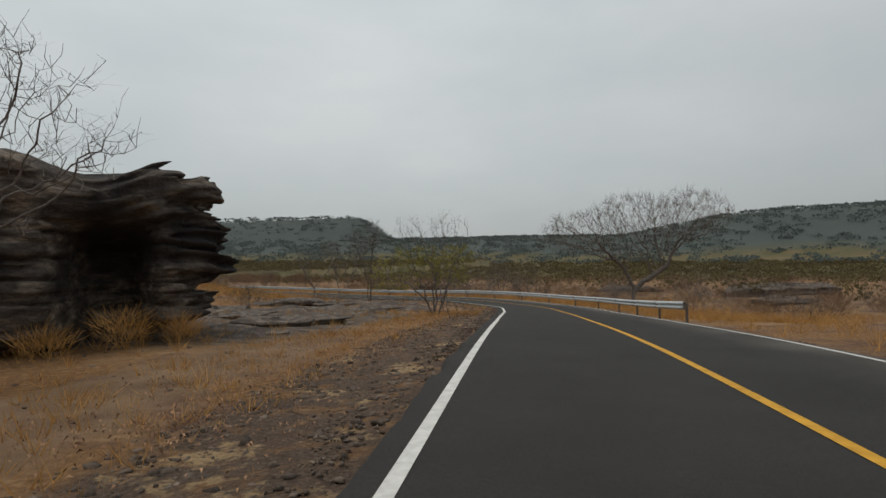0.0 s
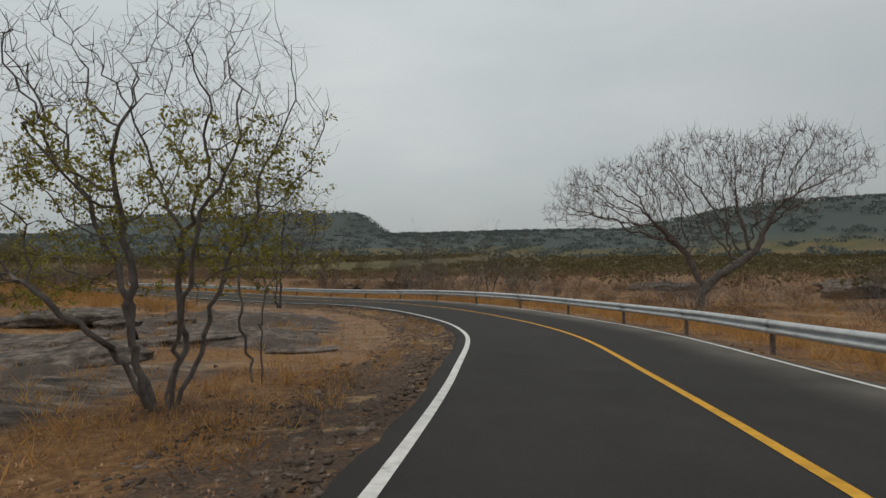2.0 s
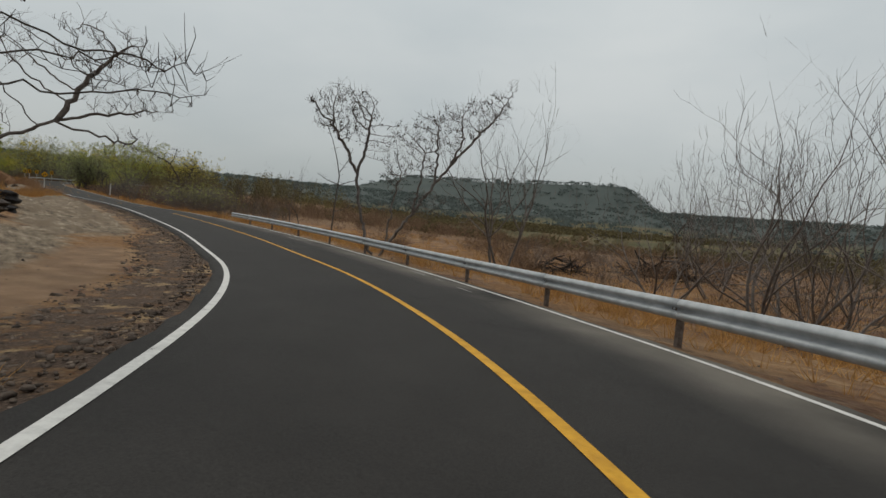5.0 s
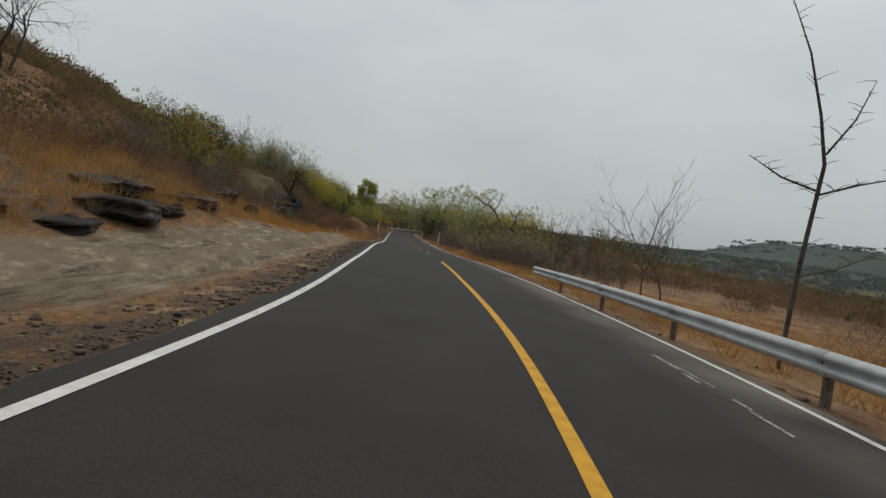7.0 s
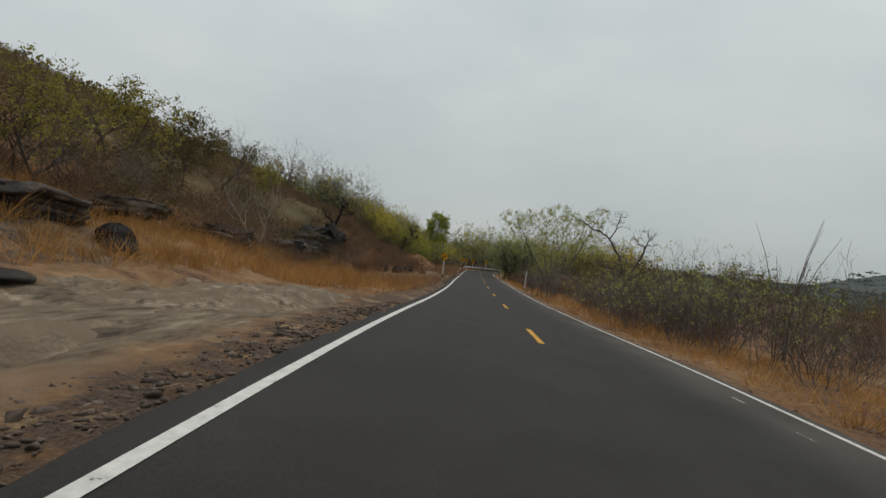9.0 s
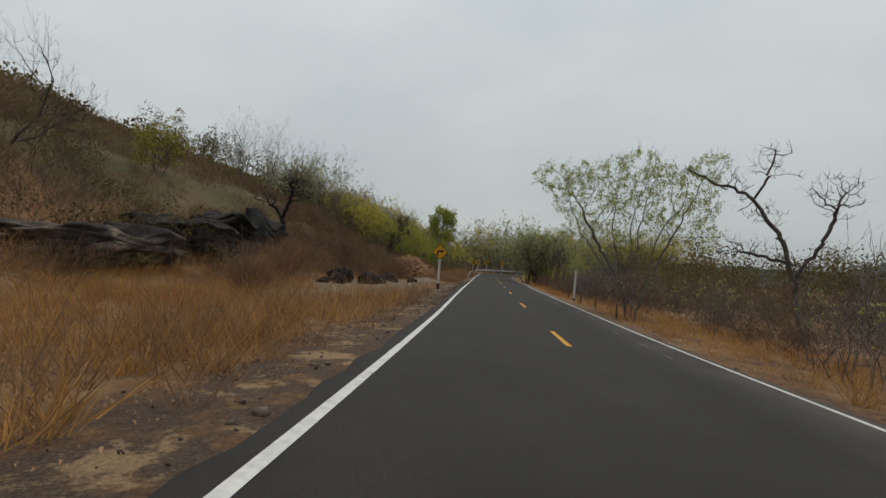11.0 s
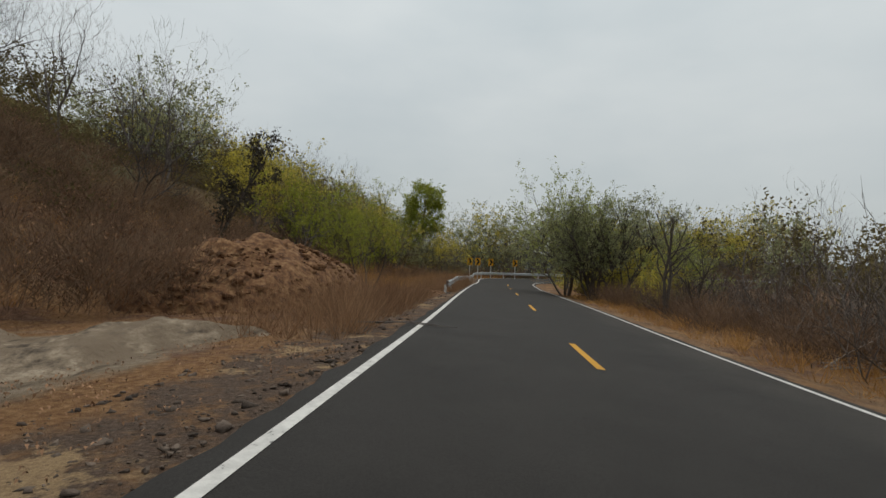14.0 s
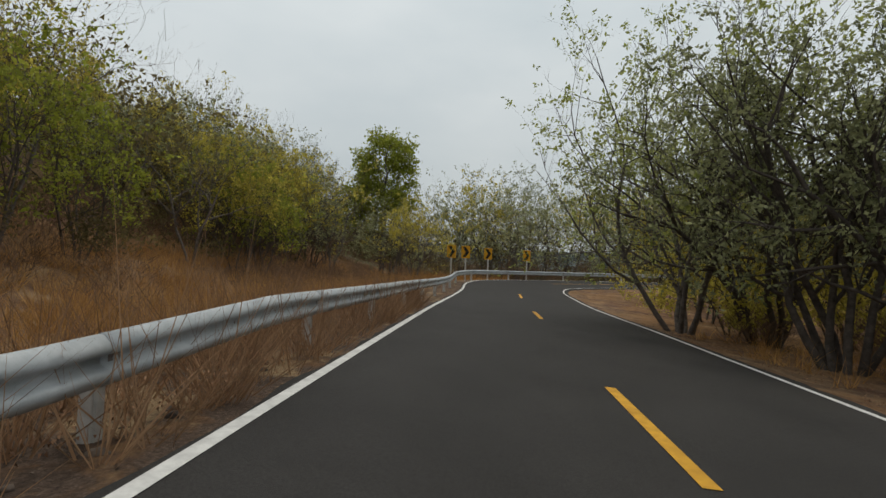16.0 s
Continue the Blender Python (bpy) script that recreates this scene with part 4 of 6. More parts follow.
def rock_material(name, dark, mid, light, scale=1.0, plan=0.35, varnish=None):
    """Horizontal beds with black varnish and pale worn edges. plan: how fast the beds vary sideways."""
    m = bpy.data.materials.new(name)
    m.use_nodes = True
    nt = m.node_tree
    N, L = nt.nodes, nt.links
    bs = N["Principled BSDF"]
    bs.inputs["Roughness"].default_value, bs.inputs["Specular IOR Level"].default_value = 0.9, 0.2
    co = N.new("ShaderNodeTexCoord")
    mp = N.new("ShaderNodeMapping")
    mp.inputs["Scale"].default_value = (plan * scale, plan * scale * (1 if plan < 0.4 else 2.4), 3.4 * scale)
    mp.inputs["Rotation"].default_value = (0, 0, 0 if plan < 0.4 else 0.43)
    bed = N.new("ShaderNodeTexNoise")
    bed.inputs["Scale"].default_value, bed.inputs["Detail"].default_value, bed.inputs["Roughness"].default_value = 1.6, 8.0, 0.7
    var = N.new("ShaderNodeTexNoise")
    var.inputs["Scale"].default_value, var.inputs["Detail"].default_value = 0.55 * scale, 5.0
    L.new(co.outputs["Object"], mp.inputs["Vector"])
    L.new(mp.outputs["Vector"], bed.inputs["Vector"])
    L.new(co.outputs["Object"], var.inputs["Vector"])
    rp = N.new("ShaderNodeValToRGB")
    rp.color_ramp.elements.new(0.5)
    for e, (p, c) in zip(rp.color_ramp.elements, ((0.34, dark), (0.52, mid), (0.72, light))):
        e.position, e.color = p, (*c, 1)
    L.new(bed.outputs["Fac"], rp.inputs["Fac"])
    vr = N.new("ShaderNodeValToRGB")
    vr.color_ramp.elements[0].position, vr.color_ramp.elements[1].position = 0.44, 0.60
    L.new(var.outputs["Fac"], vr.inputs["Fac"])
    mx = N.new("ShaderNodeMix")
    mx.data_type = "RGBA"
    mx.inputs["A"].default_value = (*(varnish or dark), 1)
    L.new(vr.outputs["Color"], mx.inputs["Factor"])
    L.new(rp.outputs["Color"], mx.inputs["B"])
    L.new(mx.outputs["Result"], bs.inputs["Base Color"])
    fine = N.new("ShaderNodeTexNoise")
    fine.inputs["Scale"].default_value, fine.inputs["Detail"].default_value = 14.0, 6.0
    L.new(co.outputs["Object"], fine.inputs["Vector"])
    ad = N.new("ShaderNodeMath")
    L.new(bed.outputs["Fac"], ad.inputs[0])
    L.new(fine.outputs["Fac"], ad.inputs[1])
    bp = N.new("ShaderNodeBump")
    bp.inputs["Strength"].default_value, bp.inputs["Distance"].default_value = 0.7, 0.08
    L.new(ad.outputs["Value"], bp.inputs["Height"])
    L.new(bp.outputs["Normal"], bs.inputs["Normal"])
    return m


M_strata = rock_material("bedded_sandstone", (0.028, 0.024, 0.023), (0.115, 0.092, 0.075), (0.34, 0.27, 0.2), 1.0, 0.8)
M_black_rock = rock_material("black_crusted_rock", (0.012, 0.011, 0.011), (0.035, 0.03, 0.028), (0.10, 0.085, 0.075), 1.4)

rock = strata_rock("rock_outcrop", (6.2, 3.0), 3.75, 3, M_strata, "towering dark layered sandstone rock with an overhang", dents=((4.25, 1.3, 0.75, 1.2, 2.2), (5.6, 0.1, 1.2, 0.4, 0.9), (1.2, 0.1, 2.8, 0.25, 0.5)), rings=130, around=300, square=5.0, rough=2.3, beds=2.0)
rock.matrix_basis = Matrix.Translation((-11.7, 11.5, -0.6)) @ Matrix.Rotation(math.atan2(0.46, 0.89), 4, "Z") @ Matrix.Rotation(-0.02, 4, "Y")


def set_rock(ob, x, y, turn=0.0, sink=0.12):
    ob.matrix_basis = Matrix.Translation((x, y, ground_z(x, y) - sink)) @ Matrix.Rotation(turn, 4, "Z")


ALONG = math.atan2(STRAIGHT[1], STRAIGHT[0])
for k, (x, y, hx, hy, h, turn) in enumerate([(-91.2, 91.0, 1.35, 0.8, 1.0, 0.2), (-89.0, 92.6, 0.85, 0.7, 0.9, 1.0), (-90.2, 91.2, 0.6, 0.5, 1.3, 0.8), (-92.1, 94.6, 0.8, 0.6, 0.85, 2.0), (-93.9, 97.0, 0.4, 0.35, 0.5, 0.4), (-48.9, 72.6, 0.55, 0.5, 0.75, 0.2), (-87.6, 90.4, 0.5, 0.45, 0.7, 0.5), (-93.4, 95.4, 0.5, 0.45, 0.55, 0.1), (-90.0, 93.4, 0.5, 0.45, 0.6, 0.9), (-88.4, 89.6, 0.4, 0.35, 0.5, 1.2)]):
    set_rock(strata_rock("boulder", (hx, hy), h, 20 + k, M_black_rock, "blackened rough boulder at the foot of the slope", "boulder", 22, 40, (), 2.1, 3.2, 0.35, "boulders below the hillside", 0.1), x, y, turn)
for k, (x, y, hx, hy, h, turn) in enumerate([(-91.5, 84.6, 4.6, 1.8, 2.3, 0.05), (-83.0, 82.0, 3.0, 1.5, 1.6, -0.1), (-31.0, 65.9, 1.5, 0.8, 0.55, 0.2), (-33.4, 66.7, 1.2, 0.7, 0.45, -0.1), (-28.6, 64.9, 1.1, 0.6, 0.4, 0.3), (-38.5, 67.8, 1.8, 0.9, 0.5, 0.0), (-35.9, 67.3, 0.9, 0.5, 0.35, 0.4), (-26.0, 62.4, 2.6, 1.2, 0.55, 0.3), (-48.8, 70.4, 1.5, 0.9, 0.9, 0.0), (-34.6, 65.6, 1.6, 0.9, 0.6, 0.2), (-42.0, 71.6, 1.0, 0.5, 0.3, 0.0), (-55.5, 71.2, 2.4, 1.1, 0.8, 0.1), (-63.0, 74.6, 3.0, 1.2, 0.9, 0.0), (-75.0, 80.0, 3.4, 1.3, 1.2, 0.0)]):
    set_rock(strata_rock("rock_ledge", (hx, hy), h, 40 + k, M_black_rock if k < 2 else M_strata, "dark weathered rock ledge jutting from the hillside", "rock", 24, 80, ((0.8, h * 0.4, 1.6, h * 0.35, 0.7),) if k < 2 else (), 3.6, 3.2, 0.3, "rock ledges on the hillside", 2.0), x, y, ALONG + math.pi + turn, 0.3)
for k, (x, y, hx, hy, h, turn) in enumerate([(-6.5, 20.5, 1.6, 0.9, 0.32, 0.2), (-9.5, 23.5, 2.2, 1.0, 0.3, 0.5), (-4.9, 16.6, 1.0, 0.6, 0.3, 0.1), (-7.0, 41.5, 1.0, 0.6, 0.25, 0.3), (-8.6, 40.2, 0.8, 0.5, 0.3, 1.0), (-13.0, 32.0, 2.4, 1.2, 0.35, 0.4), (36.0, 62.0, 5.0, 1.8, 1.0, 0.3), (44.0, 70.0, 6.5, 2.0, 1.2, 0.1), (30.0, 48.0, 3.0, 1.4, 0.6, 0.4), (-4.6, 31.6, 1.7, 0.9, 0.34, 0.3), (-4.2, 35.0, 2.0, 0.9, 0.28, 0.6), (-9.0, 34.5, 2.6, 1.1, 0.4, 0.4), (-0.4, 33.4, 0.8, 0.4, 0.18, 0.2), (-4.6, 18.4, 1.5, 0.7, 0.26, 0.5), (-4.4, 13.6, 0.8, 0.5, 0.2, 0.1), (-12.2, 40.2, 3.0, 1.3, 0.4, 0.5), (26.0, 75.0, 4.5, 1.5, 0.8, 0.2)]):
    set_rock(strata_rock("rock_slab", (hx, hy), h, 60 + k, M_rock, "low grey rock slab breaking through the dry ground", "rock", 12, 60, (), 3.2, 4.0, 0.3, "rock slabs in the dry field"), x, y, turn, 0.08)

M_shelf = rock_material("pale_shelf_rock", (0.05, 0.038, 0.028), (0.23, 0.178, 0.125), (0.47, 0.4, 0.3), 1.6, 0.6, (0.17, 0.128, 0.088))
M_dark_shelf = rock_material("grey_shelf_rock", (0.03, 0.025, 0.022), (0.13, 0.104, 0.088), (0.38, 0.32, 0.27), 1.6, 0.6, (0.085, 0.066, 0.055))


def rock_shelf(s0, s1, u0, u1, mat, label, seed, lift=0.1, cell=0.16):
    """Bare bedrock on the left of the road, weathered into thin steps, its ragged border sunk in the ground."""
    ss, us = np.arange(s0, s1, cell), np.arange(u0, u1, cell)
    verts = []
    off = Vector((seed * 5.3, seed * 2.9, seed))
    px = [[on_road(a, -b) for b in us] for a in ss]
    z = lie([q.x for r in px for q in r], [q.y for r in px for q in r])[0].reshape(len(ss), len(us))
    for i, a in enumerate(ss):
        for j, b in enumerate(us):
            h = 0.55 * noise.noise(Vector((a * 0.16, b * 0.5, 0)) + off) + 0.22 * noise.noise(Vector((a * 0.5, b * 1.5, 3)) + off) + 0.08 * noise.noise(Vector((a * 2.0, b * 3.4, 6)) + off)
            k = h / 0.09
            f = k - math.floor(k)
            step = 0.085 * (math.floor(k) + f ** 6) + 0.012 * noise.noise(Vector((a * 6, b * 6, 1)) + off)
            rim = min(a - s0, s1 - a, 1.6 * (b - u0), 1.2 * (u1 - b)) / 1.6 + 0.9 * noise.noise(Vector((a * 0.45, b * 0.45, 9)) + off)
            verts.append((px[i][j].x, px[i][j].y, z[i, j] + lift + step * 0.8 - 0.4 * (1 - min(1.0, max(0.0, rim)))))
    n = len(us)
    faces = [(i * n + j, (i + 1) * n + j, (i + 1) * n + j + 1, i * n + j + 1) for i in range(len(ss) - 1) for j in range(n - 1)]
    return tagged(new("rock_shelf", raw_mesh("rock_shelf", verts, faces, mat, False)), label, "rock", "bare rock shelves beside the road")


rock_shelf(138, 173, 4.4, 9.6, M_shelf, "pale weathered bedrock shelf stepping up from the road", 2)
rock_shelf(199, 227, 5.4, 12.0, M_shelf, "flat pale bedrock shelf below the boulders", 5, 0.06)
rock_shelf(93, 116, 6.6, 15.0, M_dark_shelf, "grey bedrock in thin ledges inside the bend", 8)
rock_shelf(70, 91, 7.4, 19.0, M_dark_shelf, "dark flaking bedrock in the dry field", 11, 0.06, 0.2)

# the heap of red earth beside the straight
hv, hf, HN, HM = [], [], 44, 30
for i in range(HM + 1):
    for j in range(HN):
        a, r = 6.28318 * j / HN, i / HM
        x, y = 7.4 * r * math.cos(a), 4.0 * r * math.sin(a)
        q = 1 - r * r
        z = 2.3 * q ** 0.75 * (1 + 0.25 * noise.noise(Vector((x * 0.5, y * 0.5, 1)))) + 0.3 * noise.noise(Vector((x * 1.6, y * 1.6, 4))) + 0.07 * noise.noise(Vector((x * 7, y * 7, 2))) - 0.25
        hv.append((x, y, z if i < HM else -0.6))
hf = [(i * HN + j, (i + 1) * HN + j, (i + 1) * HN + (j + 1) % HN, i * HN + (j + 1) % HN) for i in range(HM) for j in range(HN)]
heap = tagged(new("earth_mound", raw_mesh("earth_mound", hv, hf, M_earth, True)), "mound of bare red earth and rubble", "mound")
heap.matrix_basis = Matrix.Translation((-110.0, 101.3, ground_z(-110.0, 104.0))) @ Matrix.Rotation(ALONG, 4, "Z")


# ---------------------------------------------------------------- signs and posts
def arrow_shape(points, thick, mat, name):
    """A flat plate from an outline in X and Z, facing -Y."""
    bm = bmesh.new()
    f = bm.faces.new([bm.verts.new((x, 0, z)) for x, z in points])
    r = bmesh.ops.extrude_face_region(bm, geom=[f])
    bmesh.ops.translate(bm, verts=[v for v in r["geom"] if isinstance(v, bmesh.types.BMVert)], vec=(0, thick, 0))
    bmesh.ops.recalc_face_normals(bm, faces=bm.faces)
    return bm_mesh(name, bm, mat)


def rounded(pts, r=0.04, n=3):
    out = []
    for i, p in enumerate(pts):
        a, b = Vector(pts[i - 1]), Vector(pts[(i + 1) % len(pts)])
        p = Vector(p)
        d0, d1 = (a - p).normalized() * r, (b - p).normalized() * r
        for k in range(n + 1):
            t = k / n
            out.append(tuple((p + d0) * (1 - t) ** 2 + p * 2 * t * (1 - t) + (p + d1) * t * t))
    return out


sign = tagged(new("warning_sign"), "yellow diamond right-turn warning sign on a white concrete post", "road sign")
sign.matrix_basis = Matrix.Translation((-82.7, 95.2, ground_z(-82.7, 95.2) - 0.02)) @ Matrix.Rotation(heading(s_of(-82.7, 95.2)) - math.pi / 2, 4, "Z")
part("post", bm_mesh("post", box_bm((0.13, 0.11, 1.75), (0, 0.07, 1.2), 0, 0.012), M_post_white), sign)
part("post_foot", bm_mesh("post_foot", box_bm((0.134, 0.114, 0.42), (0, 0.07, 0.2), 0, 0.012), M_sign_black), sign, "black-painted foot of the post")
part("footing", bm_mesh("footing", box_bm((0.34, 0.32, 0.1), (0, 0.07, 0.0), 0, 0.03), M_post_white), sign)
D = 0.445
plate = part("plate", arrow_shape(rounded([(-D, 2.2), (0, 2.2 - D), (D, 2.2), (0, 2.2 + D)], 0.05), 0.006, M_sign_black, "plate"), sign, "black-edged metal plate")
part("face", arrow_shape(rounded([(-D + 0.035, 2.2), (0, 2.2 - D + 0.035), (D - 0.035, 2.2), (0, 2.2 + D - 0.035)], 0.045), 0.004, M_sign_yellow, "face"), plate, "yellow sign face").location.y = -0.004
part("arrow", arrow_shape([(-0.17, 1.97), (-0.085, 1.97), (-0.085, 2.2), (0.07, 2.2), (0.07, 2.125), (0.235, 2.245), (0.07, 2.365), (0.07, 2.29), (-0.13, 2.29), (-0.17, 2.25)], 0.004, M_sign_black, "arrow"), plate, "black bent arrow").location.y = -0.008
for dz in (1.98, 2.42):
    bm = bmesh.new()
    bmesh.ops.create_cone(bm, cap_ends=True, segments=8, radius1=0.016, radius2=0.016, depth=0.02, matrix=Matrix.Translation((0.0, -0.012, dz)) @ Matrix.Rotation(math.pi / 2, 4, "X"))
    part("bolt", bm_mesh("bolt", bm, M_rail), plate)


def marker_post(x, y, h, label, name="marker_post"):
    root = tagged(new(name), label, "post")
    root.matrix_basis = Matrix.Translation((x, y, ground_z(x, y) - 0.05)) @ Matrix.Rotation(ALONG, 4, "Z") @ Matrix.Rotation(radians(1.5), 4, "X")
    part("shaft", bm_mesh("shaft", box_bm((0.12, 0.14, h), (0, 0, h / 2 + 0.1), 0, 0.012), M_post_white), root)
    part("shaft_foot", bm_mesh("shaft_foot", box_bm((0.126, 0.146, 0.3), (0, 0, 0.2), 0, 0.012), M_stone), root, "dark weathered foot")
    part("footing", bm_mesh("footing", box_bm((0.4, 0.42, 0.14), (0, 0, 0.03), 0, 0.03), M_post_white), root)
    return root


marker_post(-85.7, 106.25, 2.1, "tall whitewashed concrete roadside post")


for sx, ux, hx in ((216.0, 4.7, 0.75), (210.0, 4.5, 0.95), (204.6, 4.4, 0.7), (222.5, 4.9, 0.6)):
    a = on_road(sx, ux)
    V, F = tube_arrays([([(0, 0, -0.2), (0.02, 0.01, hx * 0.5), (0.05, -0.02, hx)], [0.05, 0.045, 0.03], 7)])
    stake = tagged(new("fence_stake", raw_mesh("fence_stake", V, F, M_bark_dark, True)), "short dark wooden stake in the verge grass", "stake", "stakes along the verge")
    stake.matrix_basis = Matrix.Translation((a.x, a.y, ground_z(a.x, a.y))) @ Matrix.Rotation(sx, 4, "Z")


def chevron(x, y, turn=0.0):
    """A chevron board on its post, facing the traffic."""
    root = tagged(new("chevron_sign"), "yellow chevron board with a black arrowhead on a white post", "road sign", "chevron boards round the bend")
    root.matrix_basis = Matrix.Translation((x, y, ground_z(x, y) - 0.05)) @ Matrix.Rotation(ALONG - math.pi / 2 + turn, 4, "Z")
    part("post", bm_mesh("post", box_bm((0.1, 0.1, 2.2), (0, 0.06, 1.0), 0, 0.01), M_post_white), root)
    board = part("board", arrow_shape(rounded([(-0.32, 1.7), (0.32, 1.7), (0.32, 2.6), (-0.32, 2.6)], 0.04), 0.006, M_sign_yellow, "board"), root)
    part("arrowhead", arrow_shape([(-0.24, 1.78), (0.0, 1.78), (0.25, 2.15), (0.0, 2.52), (-0.24, 2.52), (0.0, 2.15)], 0.004, M_sign_black, "arrowhead"), board, "black arrowhead").location.y = -0.005
    return root


S_16 = s_of(-113.5, 114.0)
chevron(-149.6, 125.9)
chevron(-150.9, 127.5, -0.1)
chevron(-153.6, 130.5, -0.25)
chevron(-155.0, 134.7, -0.4)

# ---------------------------------------------------------------- trees that stand alone
place(crown_tree("bare_tree", 11, M_bark_grey, "leafless pale-barked tree beside the layered rock", [[(0, 0, -0.2), (0.2, 0, 1.2), (0.7, 0.1, 2.2)]], [(1.3, 0, 3.4, 1.5, 1.2, 1.0), (-0.6, 0, 3.2, 1.4, 1.2, 1.2), (0.4, 0, 4.4, 1.3, 1.1, 0.8), (0.5, -0.3, 2.2, 1.2, 0.8, 0.5)], 700, 0.08, twigs=3, step=0.17, kill=0.25, gnarl=0.3, twig=0.005), -6.9, 7.4, 0.0)
fan = [[(0.1 * math.cos(a), 0.1 * math.sin(a), -0.15), (0.45 * math.cos(a), 0.4 * math.sin(a), 0.7), (r * math.cos(a), r * math.sin(a), h)] for a, r, h in ((0.3, 0.8, 2.0), (1.5, 0.5, 2.2), (2.6, 0.9, 1.9), (3.5, 1.3, 1.6), (4.6, 0.6, 2.1), (5.5, 0.9, 1.8))]
place(crown_tree("budding_tree", 12, M_bark_grey, "many-stemmed roadside tree with sparse yellow-green leaves", fan, [(0.0, 0, 3.1, 1.9, 1.6, 1.2), (-1.9, 0, 2.3, 1.4, 1.1, 0.9), (-1.3, 0, 4.2, 0.9, 0.9, 0.7), (0.5, 0.2, 4.5, 1.0, 0.9, 0.6), (1.4, 0, 3.3, 0.8, 0.9, 0.7), (-2.4, 0, 1.5, 1.0, 0.8, 0.4), (0.9, 0, 1.9, 0.9, 0.9, 0.5)], 1500, 0.042, M_leaf_yellow, 13000, 0.05, "sparse yellow-green leaves", 0.07, twig=0.0045, twigs=3, step=0.18, kill=0.25, gnarl=0.3, leaf_high=3.4), -0.3, 26.9, 0.0)
place(crown_tree("budding_tree", 18, M_bark_grey, "slight roadside tree with sparse young leaves at its tips", [[(0, 0, -0.15), (0.0, 0, 0.8), (0.1, 0.1, 1.5)], [(-0.1, 0, -0.1), (-0.3, 0.1, 0.9), (-0.4, 0.2, 2.0)]], [(0.7, 0.1, 2.7, 0.6, 0.8, 0.5), (-0.3, 0.2, 2.8, 0.8, 0.8, 0.8), (0.8, 0.1, 1.9, 0.6, 0.7, 0.35)], 330, 0.022, M_leaf_yellow, 1300, 0.05, "sparse yellow-green leaves", 0.06, twig=0.0045, twigs=2, step=0.16, kill=0.25, gnarl=0.3), 0.25, 28.8, 0.0)
place(tree("sapling", 13, 1.5, M_bark_dark, "thin leafless sapling at the road's edge", "tree", stems=2, splay=0.15, levels=2, kids=(4, 2), gnarl=0.2, girth=0.014), 0.4, 21.1)
place(crown_tree("bare_tree", 14, M_bark_grey, "spreading leafless tree with a broad grey crown", [[(0, 0, -0.3), (0.1, 0, 1.2), (-0.3, 0.1, 2.3)], [(0.1, 0, 0.9), (0.9, -0.1, 1.8), (2.2, -0.3, 2.7), (3.2, -0.4, 3.4)]], [(-4.6, 0, 6.6, 4.2, 4.0, 2.2), (0.2, 0.5, 8.2, 4.0, 4.2, 2.3), (5.2, 0, 8.0, 4.6, 4.2, 2.7), (-7.4, -0.4, 5.6, 2.0, 2.0, 1.0), (2.5, 0, 5.8, 3.0, 3.5, 1.2), (-1.5, 0, 4.6, 3.2, 3.0, 1.0)], 3600, 0.25, M_leaf_dry, 2600, 0.06, "last dry leaf tufts", 0.05, step=0.34, reach=3.2, kill=0.4, gnarl=0.26, droop=-0.06, twig=0.011, twigs=4), 18.3, 52.6, 0.0)
place(crown_tree("bare_tree", 15, M_bark_dark, "slender leafless tree with a narrow twiggy crown", [[(0, 0, -0.2), (0.1, 0, 2.0), (0.15, 0, 4.0), (0.3, 0, 5.4)], [(-0.25, 0.1, -0.2), (-0.2, 0.1, 1.8), (-0.7, 0, 3.6), (-1.1, 0, 4.6)]], [(-0.1, 0, 5.8, 1.8, 1.7, 1.2), (-1.7, 0, 5.5, 1.1, 1.2, 0.8), (1.2, 0, 5.4, 1.1, 1.2, 1.0), (0.2, 0, 6.8, 0.9, 0.9, 0.7), (-1.0, 0, 3.3, 0.7, 0.6, 0.4), (-0.5, 2.2, 3.0, 0.9, 1.2, 0.5)], 1000, 0.065, step=0.2, kill=0.24, gnarl=0.28, twig=0.007, twigs=3), -7.0, 54.8, 0.0, 1.1)
place(crown_tree("bare_tree", 17, M_bark_grey, "leafless tree reaching a long low limb over the shoulder", [
    [(0, 0, -0.2), (0.1, 0, 1.4), (0.7, 0.2, 2.4), (1.8, 0.6, 3.0), (2.8, 1.0, 3.35), (3.7, 1.4, 3.55)], [(1.8, 0.6, 3.0), (2.4, 0.7, 4.0), (3.0, 0.8, 4.7)], [(1.8, 0.6, 3.0), (2.6, 1.0, 2.8), (3.4, 1.3, 2.6)], [(0.1, 0, 1.4), (-0.8, 0, 2.9), (-1.4, 0, 4.0)]],
    [(2.9, 1.0, 3.5, 1.1, 0.8, 0.45), (3.0, 1.1, 2.7, 0.7, 0.6, 0.3), (2.6, 0.8, 4.6, 1.0, 0.9, 0.8), (-1.2, 0, 4.4, 1.3, 1.2, 1.0), (0.6, 0.2, 4.3, 1.0, 0.9, 0.8)],
    640, 0.07, step=0.15, kill=0.22, gnarl=0.3, twig=0.006, twigs=3), -13.1, 56.8, radians(35.4), 1.0, 0.25)
